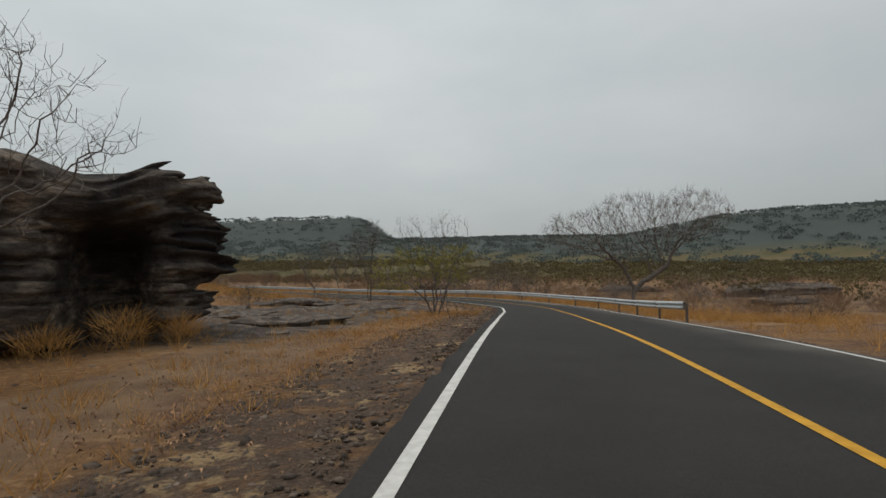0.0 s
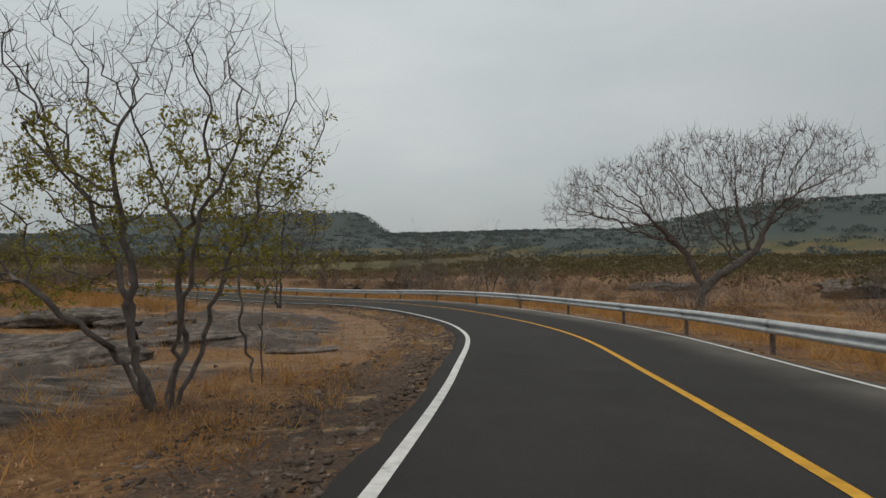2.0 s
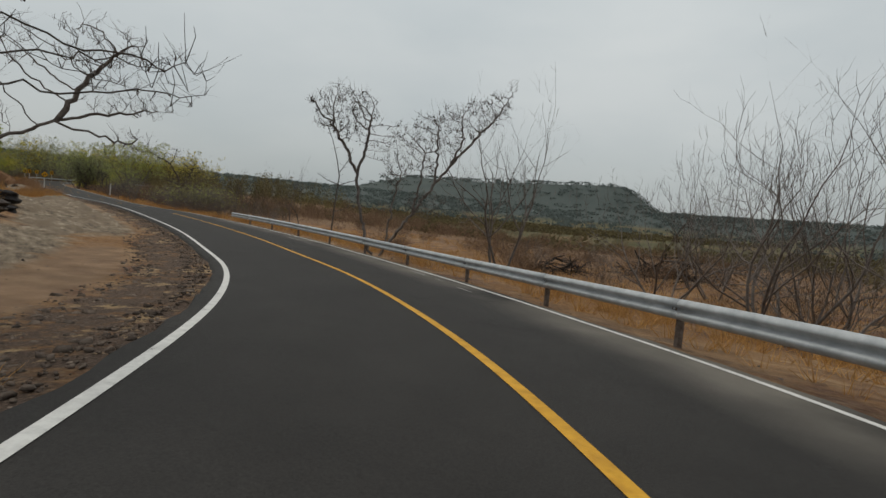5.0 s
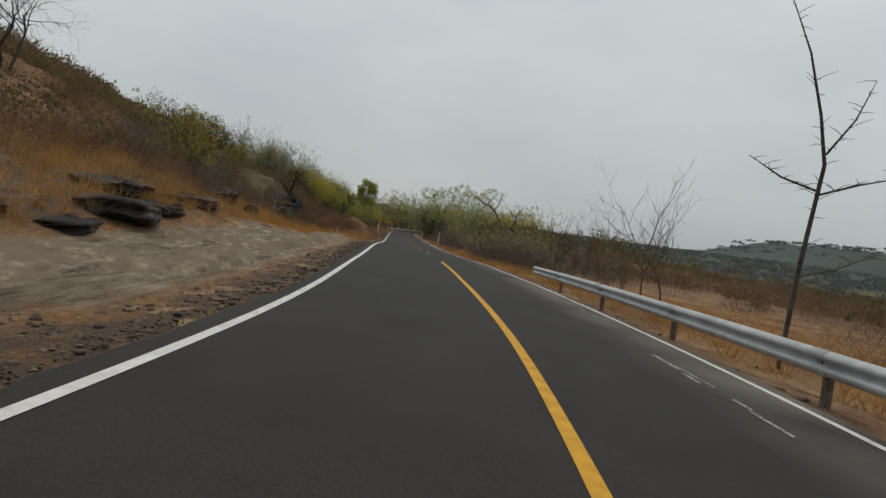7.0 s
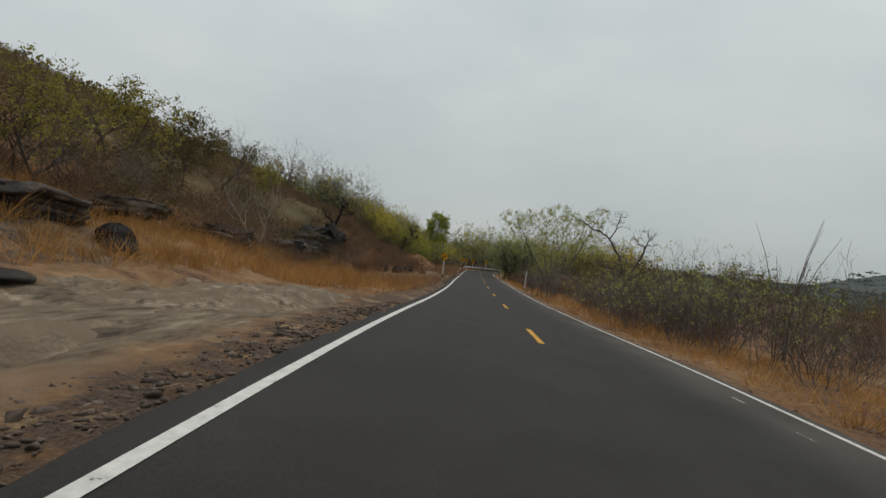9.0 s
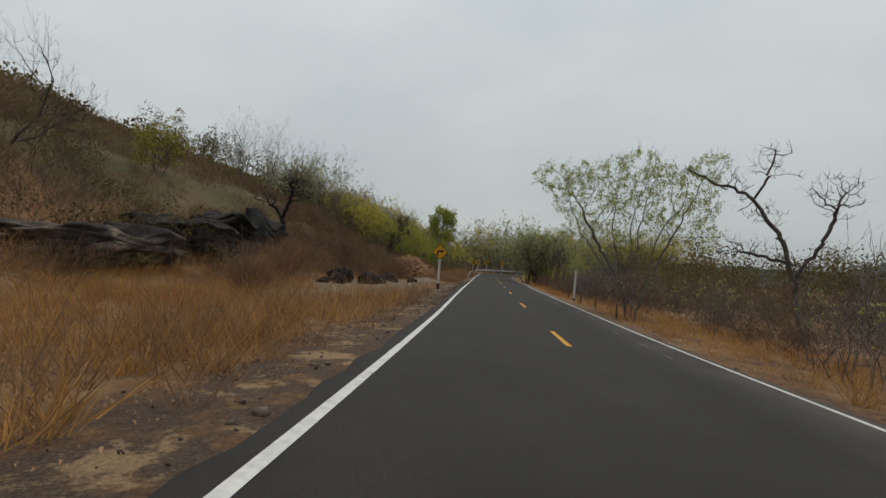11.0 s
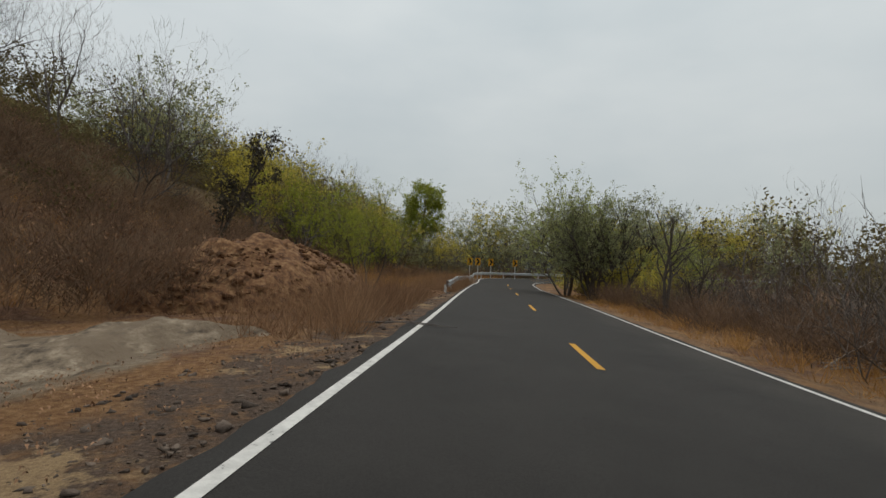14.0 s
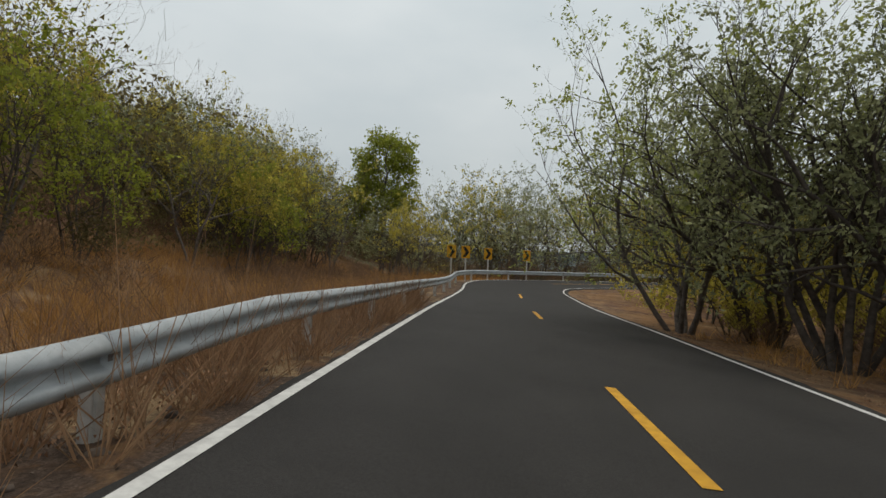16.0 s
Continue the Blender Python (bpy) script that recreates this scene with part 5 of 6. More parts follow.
place(crown_tree("podded_tree", 16, M_bark_grey, "leaning leafless tree with dark dangling seed pods", [
    [(-0.1, 0, -0.2), (-0.5, 0, 1.2), (-0.9, 0, 2.6), (-0.95, 0.1, 3.5), (-1.5, 0, 4.6), (-2.1, 0.1, 5.4)], [(-0.95, 0.1, 3.5), (-0.7, 0, 4.6), (-0.6, -0.2, 5.9)],
    [(0.1, 0, -0.2), (0.8, 0.1, 0.9), (1.6, 0.1, 2.0), (2.5, 0.2, 3.3), (3.95, 0.1, 5.2), (5.2, 0, 6.6), (5.8, 0, 7.8)],
    [(0.5, 0.1, 0.5), (0.7, 0.3, 2.2), (1.0, 0.3, 3.8)], [(1.6, 0.1, 2.0), (1.8, -0.2, 3.4), (1.9, -0.2, 4.7)], [(2.5, 0.2, 3.3), (2.7, 0.4, 4.6), (2.6, 0.4, 5.8)], [(3.2, 0.1, 4.2), (3.6, -0.2, 5.4), (3.5, -0.2, 6.4)]],
    [(-1.6, 0, 6.0, 1.5, 1.2, 1.25), (0.8, 0.2, 4.4, 0.8, 0.8, 1.7), (1.9, 0, 5.1, 0.8, 0.9, 1.5), (3.0, 0.1, 5.8, 0.8, 0.9, 1.2), (4.2, 0, 6.5, 0.9, 0.8, 0.9), (5.3, 0, 7.1, 0.8, 0.7, 0.8), (5.9, 0, 8.1, 0.35, 0.35, 0.5), (2.2, 0, 2.4, 1.0, 0.8, 0.7)],
    3000, 0.068, M_leaf_dry, 900, 0.09, "withered pods", 0.03, step=0.15, kill=0.21, gnarl=0.16, droop=-0.06, twig=0.0075, twigs=3, power=0.5), -12.9, 71.9, radians(44.9))
place(tree("bare_tree", 17, 7.0, M_bark_grey, "upright leafless tree behind the guard rail", "tree", stems=3, splay=0.32, levels=4, kids=(5, 4, 3, 3), gnarl=0.22, up=0.14, girth=0.014, clear=0.2), -7.9, 74.3)
thorn_lines = [([(0, 0, -0.2), (0.12, 0, 2.0), (0.3, 0, 3.9), (0.1, 0, 4.8), (-0.25, 0, 5.9), (-0.75, 0, 6.9)], [0.045, 0.042, 0.034, 0.026, 0.018, 0.006]), ([(0.28, 0, 3.4), (-0.4, 0.1, 3.6), (-1.0, 0.2, 3.95)], [0.024, 0.018, 0.006]), ([(0.28, 0, 3.35), (0.9, -0.1, 3.6), (1.7, -0.2, 3.85)], [0.026, 0.02, 0.007]), ([(0.3, 0, 4.1), (0.75, 0, 4.8), (1.1, 0.1, 5.6)], [0.022, 0.016, 0.005]), ([(0.1, 0, 1.8), (0.8, 0.1, 2.0), (1.5, 0, 2.4)], [0.02, 0.014, 0.005])]
rt = random.Random(18)
spines = []
for pts, _ in thorn_lines:
    for a, b in zip(pts[:-1], pts[1:]):
        for k in range(7):
            q = Vector(a).lerp(Vector(b), rt.random())
            d = Vector((rt.choice((-1, 1)) * rt.uniform(0.5, 1), rt.uniform(-1, 1), rt.uniform(-0.2, 0.7))).normalized()
            e = q + d * rt.uniform(0.1, 0.4)
            spines.append(([tuple(q), tuple((q + e) / 2 + Vector((0, 0, 0.02))), tuple(e)], [0.008, 0.006, 0.003], 3))
thorn_tree = tagged(new("bare_tree"), "tall thin thorny leafless tree behind the guard rail", "tree")
V, F = tube_arrays([(p_, r_, 6) for p_, r_ in thorn_lines])
part("trunk", raw_mesh("trunk", V, F, M_bark_dark, True), thorn_tree)
V, F = tube_arrays(spines)
part("crown", raw_mesh("crown", V, F, M_bark_dark, True), thorn_tree)
place(thorn_tree, -18.75, 76.3, radians(60.6), 0.95)
place(tree("bare_tree", 19, 4.6, M_bark_dark, "small leafless tree with angular branches", "tree", stems=2, splay=0.3, levels=3, kids=(6, 5, 4), gnarl=0.28, up=0.1, girth=0.011), -24.6, 80.1)
place(tree("bare_tree", 20, 3.4, M_bark_dark, "low leafless tree with upright stems", "tree", stems=5, splay=0.5, levels=3, kids=(5, 4, 3), gnarl=0.22, up=0.12, girth=0.01), -31.8, 83.2)
place(tree("podded_tree", 21, 5.5, M_bark_dark, "young leafless tree hung with dark pods", "tree", M_leaf_dry, 300, 0.1, "withered pods", stems=2, splay=0.3, levels=3, kids=(6, 5, 3), gnarl=0.24, girth=0.012, spray=0.03), 6.8, 64.2)
for k, (x, y, h) in enumerate([(5.2, 62.6, 5.6), (3.4, 69.0, 5.2), (0.6, 75.5, 5.0), (1.8, 66.4, 6.0), (8.8, 59.0, 5.2), (-1.0, 71.8, 5.6)]):
    place(tree("bare_tree", 120 + k, h, M_bark_grey, "low spreading leafless tree beyond the guard rail", "tree", group="leafless trees beyond the rail", stems=5, splay=0.75, levels=4, kids=(5, 4, 3, 3), gnarl=0.26, up=0.12, girth=0.011, clear=0.15), x, y, k)
fan = [[(0.25 * math.cos(a), 0.25 * math.sin(a), -0.2), (0.7 * math.cos(a), 0.6 * math.sin(a), 1.6), (r * math.cos(a), r * 0.8 * math.sin(a), h)] for a, r, h in ((0.2, 2.2, 4.6), (1.2, 1.6, 4.8), (2.2, 1.7, 5.0), (2.95, 3.0, 4.6), (3.5, 3.6, 5.6), (4.3, 1.4, 4.6), (5.3, 1.5, 4.4))]
place(crown_tree("leafy_tree", 22, M_bark_grey, "vase-shaped tree in pale young leaf beside the road", fan, [(-2.6, 0, 7.0, 2.8, 2.8, 2.2), (2.2, 0, 7.2, 2.9, 2.8, 2.4), (-4.9, 0, 7.9, 1.6, 1.6, 1.2), (-3.2, 0, 4.8, 1.7, 1.6, 0.8), (3.6, 0, 5.0, 1.7, 1.7, 0.9), (0, 0, 9.0, 2.2, 2.0, 1.0), (4.4, 0, 9.4, 1.2, 1.2, 1.2), (0, 0, 4.6, 1.6, 1.6, 0.8)], 2200, 0.075, M_leaf_pale, 30000, 0.085, "pale young leaves", 0.1, step=0.3, kill=0.38, gnarl=0.2, twig=0.006, twigs=2), -77.4, 104.4, radians(70.3), 0.9)
place(tree("bare_tree", 23, 3.8, M_bark_grey, "crooked leafless tree beside the road", "tree", levels=4, stems=2, splay=0.25, kids=(6, 5, 4, 3), gnarl=0.45, girth=0.018), -73.9, 101.6, 2.2)
place(tree("bare_tree", 24, 7.4, M_bark_dark, "upright leafless tree with a forked dark trunk", "tree", stems=2, splay=0.2, levels=4, kids=(7, 5, 3, 3), gnarl=0.26, up=0.12, girth=0.018, ratio=0.46), -108.7, 118.8, 0.9)
place(crown_tree("bare_tree", 25, M_charred, "gnarled black leafless tree on the hillside", [[(0, 0, -0.2), (-0.3, 0, 1.8), (0.2, 0, 3.2), (0.5, 0, 4.3)], [(0, 0.1, 1.4), (-0.8, 0, 2.6), (-1.6, 0, 3.2)]], [(0.5, 0, 5.2, 1.8, 1.5, 0.8), (-1.8, 0, 3.6, 1.3, 1.2, 0.6), (1.6, 0, 3.8, 1.0, 1.0, 0.5)], 420, 0.17, step=0.22, kill=0.34, gnarl=0.55, twig=0.012, twigs=2), -103.0, 87.9, radians(70))
place(tree("leafy_tree", 26, 10.4, M_bark_dark, "thin tree with a few leaves at its tips", "tree", M_leaf_dry, 1800, 0.13, "few dry leaves", stems=1, splay=0.15, levels=4, kids=(10, 5, 3, 3), gnarl=0.1, girth=0.008, ratio=0.27, lean=(0.09, 0.27)), -112.4, 98.9, 0.0)
place(crown_tree("leafy_tree", 27, M_bark_grey, "round-crowned tree in bright green leaf", [[(0, 0, -0.3), (0.1, 0, 3.0), (0, 0.1, 6.0)]], [(0, 0, 10.6, 3.1, 3.0, 2.9), (-0.6, 0, 7.4, 3.8, 3.4, 2.4), (-3.0, 0, 5.6, 2.4, 2.2, 1.8)], 700, 0.25, M_leaf_bright, 17000, 0.26, "dense bright green leaves", 0.35, step=0.45, kill=0.7, twig=0.015, twigs=1), -164.3, 124.4, radians(70))
place(tree("leafy_tree", 28, 10.6, M_bark_grey, "tall pale-leaved tree at the edge of the thicket", "tree", M_leaf_pale, 13000, 0.13, "pale grey-green leaves", stems=6, splay=0.7, levels=4, kids=(7, 5, 4, 3), gnarl=0.24, up=0.1, ratio=0.54, girth=0.012, spray=0.14, clear=0.2), -127.2, 125.3, 0.6)
for k, (x, y, h, t) in enumerate([(-121.2, 123.8, 9.6, 0.0), (-125.0, 126.2, 10.2, 1.0), (-119.6, 124.6, 10.0, 2.0)]):
    place(tree("evergreen_tree", 30 + k, h, M_bark_dark, "dense dark evergreen tree in the roadside thicket", "tree", M_leaf_dark, 11500, 0.115, "dense dark leaves", "evergreens in the thicket", 0.22, stems=7, splay=0.2, levels=4, kids=(7, 5, 4, 3), gnarl=0.3, up=0.08, ratio=0.42, girth=0.013, clear=0.2), x, y, t)

place(crown_tree("bare_tree", 47, M_bark_dark, "crooked bare tree leaning over the verge grass", [
    [(0, 0, -0.2), (-0.25, 0, 1.5), (-0.4, 0, 2.8), (-0.9, 0, 4.5), (-1.5, 0.1, 5.3), (-2.1, 0, 6.2), (-2.9, 0, 6.8), (-3.7, 0, 7.0), (-4.8, 0, 7.7)], [(-2.1, 0, 6.2), (-1.6, 0.1, 7.1), (-1.3, 0, 8.2)], [(-0.4, 0, 2.8), (0.5, 0, 4.2), (1.0, 0.2, 5.8)], [(-0.6, 0, 3.4), (-1.5, 0, 3.7), (-2.6, 0.1, 3.9)]],
    [(-4.6, 0, 7.6, 0.9, 0.8, 0.5), (-3.0, 0, 7.2, 1.2, 1.0, 0.8), (-1.4, 0, 7.9, 1.0, 1.0, 0.9), (1.0, 0, 6.4, 1.4, 1.2, 1.2), (-2.4, 0, 4.0, 1.6, 1.2, 0.7), (-1.7, 0, 5.6, 1.2, 1.0, 0.7)],
    380, 0.1, step=0.22, kill=0.34, gnarl=0.45, twig=0.009, twigs=2), -69.64, 106.93, radians(31.3))
a = on_road(248.0, -8.6)
place(tree("leafy_tree", 48, 6.2, M_bark_dark, "feathery green tree growing behind the guard rail", "tree", M_leaf_bright, 9000, 0.1, "fine feathery green leaves", stems=3, splay=0.55, levels=4, kids=(6, 5, 4, 3), gnarl=0.28, up=0.06, girth=0.012, ratio=0.56, spray=0.1, slim=0.28, clear=0.25), a.x, a.y, 0.4)
place(tree("leafy_tree", 41, 5.6, M_bark_grey, "pale-leaved tree leaning out of the thicket", "tree", M_leaf_pale, 6000, 0.12, "pale young leaves", stems=4, splay=0.6, levels=4, kids=(6, 5, 4, 3), gnarl=0.24, up=0.1, ratio=0.52, girth=0.012, spray=0.1, clear=0.2), -114.6, 125.6)
place(tree("bare_tree", 42, 5.2, M_bark_dark, "leafless forked tree at the edge of the brush", "tree", stems=2, splay=0.35, levels=4, kids=(6, 4, 3, 3), gnarl=0.3, up=0.12, girth=0.016, ratio=0.5), -106.0, 118.5, 1.9)
place(tree("leafy_tree", 43, 7.6, M_bark_grey, "bare-branched tree with tufts of dark leaves", "tree", M_leaf_dark, 1400, 0.15, "tufts of dark leaves", stems=2, splay=0.25, levels=4, kids=(6, 4, 3, 3), gnarl=0.26, up=0.1, girth=0.013, ratio=0.48, spray=0.06), -107.9, 124.3)
place(tree("leafy_tree", 44, 11.5, M_bark_grey, "tall slim tree with thin foliage behind the chevron boards", "tree", M_leaf_dark, 2600, 0.2, "thin grey-green foliage", stems=1, levels=4, kids=(9, 5, 4, 3), gnarl=0.16, up=0.12, girth=0.009, ratio=0.36, spray=0.1, clear=0.35), -174.9, 136.7)
place(tree("budding_tree", 45, 4.8, M_bark_dark, "spreading dark tree with yellow-green young leaves on the slope", "tree", M_leaf_yellow, 2800, 0.1, "yellow-green young leaves", stems=3, splay=0.5, levels=4, kids=(6, 5, 4, 3), gnarl=0.4, up=0.06, girth=0.018, ratio=0.56, spray=0.14), -53.0, 69.2, 1.0)
place(tree("bare_tree", 46, 5.6, M_bark_pale, "pale dead tree standing in the hillside grass", "tree", stems=2, splay=0.2, levels=3, kids=(6, 4, 3), gnarl=0.3, up=0.1, girth=0.012, ratio=0.42), -63.5, 76.6, 0.4)
for k, (x, y, h) in enumerate([(-37.5, 57.5, 5.2), (-45.0, 60.5, 6.0), (-66.0, 68.5, 5.6), (-74.0, 71.5, 6.4), (-84.0, 74.0, 6.8), (-97.0, 78.5, 4.6), (-146.0, 92.0, 7.8), (-121.0, 95.0, 5.6)]):
    place(tree("hillside_tree", 130 + k, h, M_bark_dark, ("dusty green tree on the hillside", "leafless twiggy tree on the hillside", "yellow-green tree on the hillside")[k % 3], "tree", (M_olive, None, M_leaf_yellow)[k % 3], (5000, 0, 3200)[k % 3], 0.17, "small dusty leaves", "trees on the hillside", 0.2, stems=3, splay=0.5, levels=4, kids=(6, 5, 4, 3), gnarl=0.36, up=0.06, girth=0.016, ratio=0.56), x, y, k)

# ---------------------------------------------------------------- shrubs and woods, copied
rnd = random.Random(5)


def spots(n, s0, s1, u0, u1, lo=0.7, hi=1.25):
    out = []
    for _ in range(n):
        a = on_road(rnd.uniform(s0, s1), rnd.uniform(u0, u1))
        if abs(lie([a.x], [a.y])[1][0]) > min(abs(u0), abs(u1)) - 0.3:
            out.append((a.x, a.y, rnd.uniform(0, 6.28), rnd.uniform(lo, hi)))
    return out


bare_a = tree("bare_shrub", 71, 2.6, M_bark_grey, "leafless grey-brown shrub of fine twigs", "shrub", None, 0, 0.1, "", "dry roadside shrubs", stems=10, splay=0.7, levels=3, kids=(5, 4, 2), gnarl=0.3, up=0.1, girth=0.008, ratio=0.62)
bare_b = tree("bare_shrub", 72, 2.2, M_bark_dark, "leafless dark twiggy shrub", "shrub", None, 0, 0.1, "", "dry roadside shrubs", stems=8, splay=0.9, levels=3, kids=(5, 4, 2), gnarl=0.36, girth=0.008, ratio=0.62)
tuft_a = tree("tufted_shrub", 73, 3.2, M_bark_grey, "tall shrub with tufts of small pale leaves at its tips", "shrub", M_leaf_pale, 300, 0.085, "small pale leaves", "tufted roadside shrubs", stems=8, splay=0.45, levels=3, kids=(5, 4, 3), gnarl=0.26, up=0.12, girth=0.008, spray=0.04)
olive_a = tree("leafy_shrub", 74, 2.6, M_bark_dark, "dusty olive-green shrub growing beside the road", "shrub", M_olive, 1200, 0.075, "dusty olive leaves", "olive roadside shrubs", stems=7, splay=0.6, levels=3, kids=(5, 4, 3), gnarl=0.3, girth=0.009, spray=0.12)
place(bare_a, 21.5, 66.0)
place(bare_b, 24.0, 58.0)
place(tuft_a, -44.0, 90.6)
place(olive_a, -52.0, 96.5)

copies(bare_a, spots(12, 96, 140, 6.5, 24) + spots(10, 78, 100, 9, 26) + spots(20, 164, 232, 5.6, 12) + spots(9, 228, 246, 5.2, 10, 0.9, 1.5) + spots(12, 150, 200, -19, -10))
copies(bare_b, spots(8, 96, 140, 7, 24) + spots(14, 166, 232, 6, 13) + spots(8, 226, 246, 6, 12, 1.0, 1.6) + spots(16, 186, 236, -19, -12) + spots(6, 100, 125, -24, -12))
copies(tuft_a, spots(26, 172, 208, 5.4, 11, 0.8, 1.2))
copies(olive_a, spots(9, 172, 214, 10, 18, 0.7, 1.0) + spots(12, 216, 246, 12, 20, 0.8, 1.2) + spots(8, 150, 215, -26, -15) + spots(5, 84, 104, -30, -16, 0.6, 0.9))

wood_a = tree("woodland_tree", 75, 7.0, M_bark_dark, "slender woodland tree with yellow-green leaves", "tree", M_leaf_green, 3600, 0.15, "yellow-green leaves", "trees of the wood beyond the bend", stems=3, splay=0.35, levels=4, kids=(5, 4, 3, 3), gnarl=0.22, girth=0.011, clear=0.2, spray=0.14)
wood_b = tree("woodland_tree", 76, 6.4, M_bark_dark, "woodland tree with fresh green foliage", "tree", M_leaf_bright, 3600, 0.15, "fresh green leaves", "trees of the wood beyond the bend", stems=4, splay=0.45, levels=4, kids=(5, 4, 3, 3), gnarl=0.22, girth=0.011, clear=0.2, spray=0.14)
wood_c = tree("woodland_tree", 77, 7.5, M_bark_grey, "bare woodland tree with a twiggy grey crown", "tree", None, 0, 0.1, "", "trees of the wood beyond the bend", stems=2, splay=0.3, levels=5, kids=(5, 4, 3, 3, 2), gnarl=0.3, girth=0.014)
wood_d = tree("woodland_tree", 78, 6.5, M_bark_dark, "dark-leaved woodland tree behind the bend", "tree", M_leaf_dark, 3600, 0.15, "dark green leaves", "trees of the wood beyond the bend", stems=4, splay=0.4, levels=4, kids=(5, 4, 3, 3), gnarl=0.22, girth=0.011, clear=0.2, spray=0.14)
place(wood_a, -133.0, 103.5)
place(wood_b, -131.0, 106.0)
place(wood_c, -139.0, 100.0)
place(wood_d, -144.0, 110.0)
S_BEND = S_16 + 46
copies(wood_a, spots(10, 253, 280, -24, -13, 0.7, 1.1) + spots(12, S_BEND - 2, S_BEND + 34, -30, -9.5, 1.2, 1.7) + spots(12, S_16 + 15, S_16 + 40, 5.2, 15, 0.55, 0.9) + spots(5, 262, 285, -36, -22))
copies(wood_b, spots(5, 251, 276, -19, -12.5, 0.6, 0.95) + spots(4, S_BEND, S_BEND + 26, -24, -10, 1.0, 1.4))
copies(wood_c, spots(8, 240, 275, -34, -18, 0.9, 1.3) + spots(7, 250, 276, -20, -11.5, 0.6, 1.1) + spots(12, S_BEND - 8, S_BEND + 34, -30, -9, 1.2, 1.65) + spots(4, 240, 262, 12, 22, 0.7, 1.0))
copies(wood_a, spots(9, 264, 284, -30, -12, 0.7, 1.05))
copies(wood_a, [(-149.9, 114.1, 2.5, 0.87), (-150.0, 113.3, 1.3, 1.06), (-148.2, 122.5, 3.8, 0.79), (-159.2, 126.3, 5.5, 0.98), (-162.5, 111.4, 1.7, 1.11), (-165.2, 117.0, 2.0, 1.15), (-158.5, 113.5, 0.3, 1.11), (-169.8, 118.5, 3.8, 1.28), (-151.6, 111.7, 4.9, 0.94)])
copies(wood_c, [(-157.1, 111.9, 5.7, 1.12), (-165.0, 126.3, 5.0, 0.88), (-151.4, 117.9, 2.9, 0.87), (-157.0, 118.7, 3.7, 1.03), (-155.4, 117.9, 6.2, 0.95), (-148.4, 122.9, 0.4, 0.69), (-168.1, 128.6, 4.6, 1.11), (-152.0, 115.0, 2.8, 0.89), (-149.8, 114.8, 6.1, 0.93)])
copies(wood_d, [(-151.7, 121.8, 3.3, 0.73), (-162.4, 115.9, 4.5, 1.19), (-165.8, 128.8, 3.4, 0.92), (-154.8, 113.2, 5.0, 0.9), (-152.1, 116.6, 3.9, 0.93), (-160.9, 124.0, 1.5, 0.86), (-154.4, 111.2, 6.0, 1.08), (-170.3, 117.9, 2.1, 1.08)])
copies(wood_d, spots(8, 266, 284, -26, -11, 0.7, 1.0) + spots(7, 252, 285, -34, -17, 0.8, 1.2) + spots(14, S_BEND - 4, S_BEND + 34, -36, -10, 1.2, 1.75) + spots(6, S_16 + 14, S_16 + 40, 6, 16, 0.8, 1.2))

# ---------------------------------------------------------------- brush heap, fallen canes, burnt stumps
heap_b = []
hr = random.Random(9)
for k in range(90):
    a = hr.uniform(0, 6.28)
    r = hr.random() ** 0.5 * 1.9
    p = Vector((math.cos(a) * r, math.sin(a) * r, hr.uniform(0, 1.3) * (1 - r / 2.4)))
    d = Vector((hr.uniform(-1, 1), hr.uniform(-1, 1), hr.uniform(-0.35, 0.6))).normalized()
    n, q, pts, w = 4, p - d * 0.6, [], hr.uniform(0.012, 0.06)
    for i in range(n + 1):
        pts.append(tuple(q))
        d = (d + Vector((hr.uniform(-1, 1), hr.uniform(-1, 1), hr.uniform(-0.6, 0.6))) * 0.22).normalized()
        q = q + d * 0.38
    heap_b.append((pts, [w * (1 - 0.15 * i) for i in range(n + 1)], 5))
V, F = tube_arrays(heap_b)
for x, y, sc in ((-1.9, 84.0, 1.25), (-6.6, 79.5, 0.8)):
    b = tagged(new("brush_heap", raw_mesh("brush_heap", V, F, M_charred, True)), "heap of dark cut branches in the dry grass", "brush heap", "heaps of cut branches")
    place(b, x, y, x, sc, 0.0)

tw = []
for k in range(5):
    p0, p1 = on_road(227.6 + 0.1 * k, -4.3 + 0.15 * k, 0.03), on_road(229.0 + hr.uniform(-0.5, 0.3), -2.3 - 0.22 * k, 0.02)
    mid = (p0 + p1) / 2 + Vector((hr.uniform(-0.1, 0.1), hr.uniform(-0.1, 0.1), 0.05))
    tw.append(([tuple(p0), tuple(mid), tuple(p1)], [0.012, 0.009, 0.004], 5))
V, F = tube_arrays(tw)
tagged(new("fallen_twig", raw_mesh("fallen_twig", V, F, M_bark_grey, True)), "fallen forked twig lying across the white line", "twig")

reeds = []
for k in range(9):
    a, L = hr.uniform(0, 6.28), hr.uniform(3.4, 6.2)
    lean = hr.uniform(0.05, 0.4)
    reeds.append(([(math.cos(a) * (0.3 + lean * L * t * t), math.sin(a) * (0.3 + lean * L * t * t), L * t * (1 - 0.12 * lean * t)) for t in (0, 0.25, 0.5, 0.75, 1)], [0.022, 0.02, 0.017, 0.012, 0.004], 5))
V, F = tube_arrays(reeds)
reed = tagged(new("cane_clump", raw_mesh("cane_clump", V, F, M_bark_dark, True)), "clump of tall thin bare canes", "canes")
a = on_road(178.0, 10.5)
place(reed, a.x, a.y)

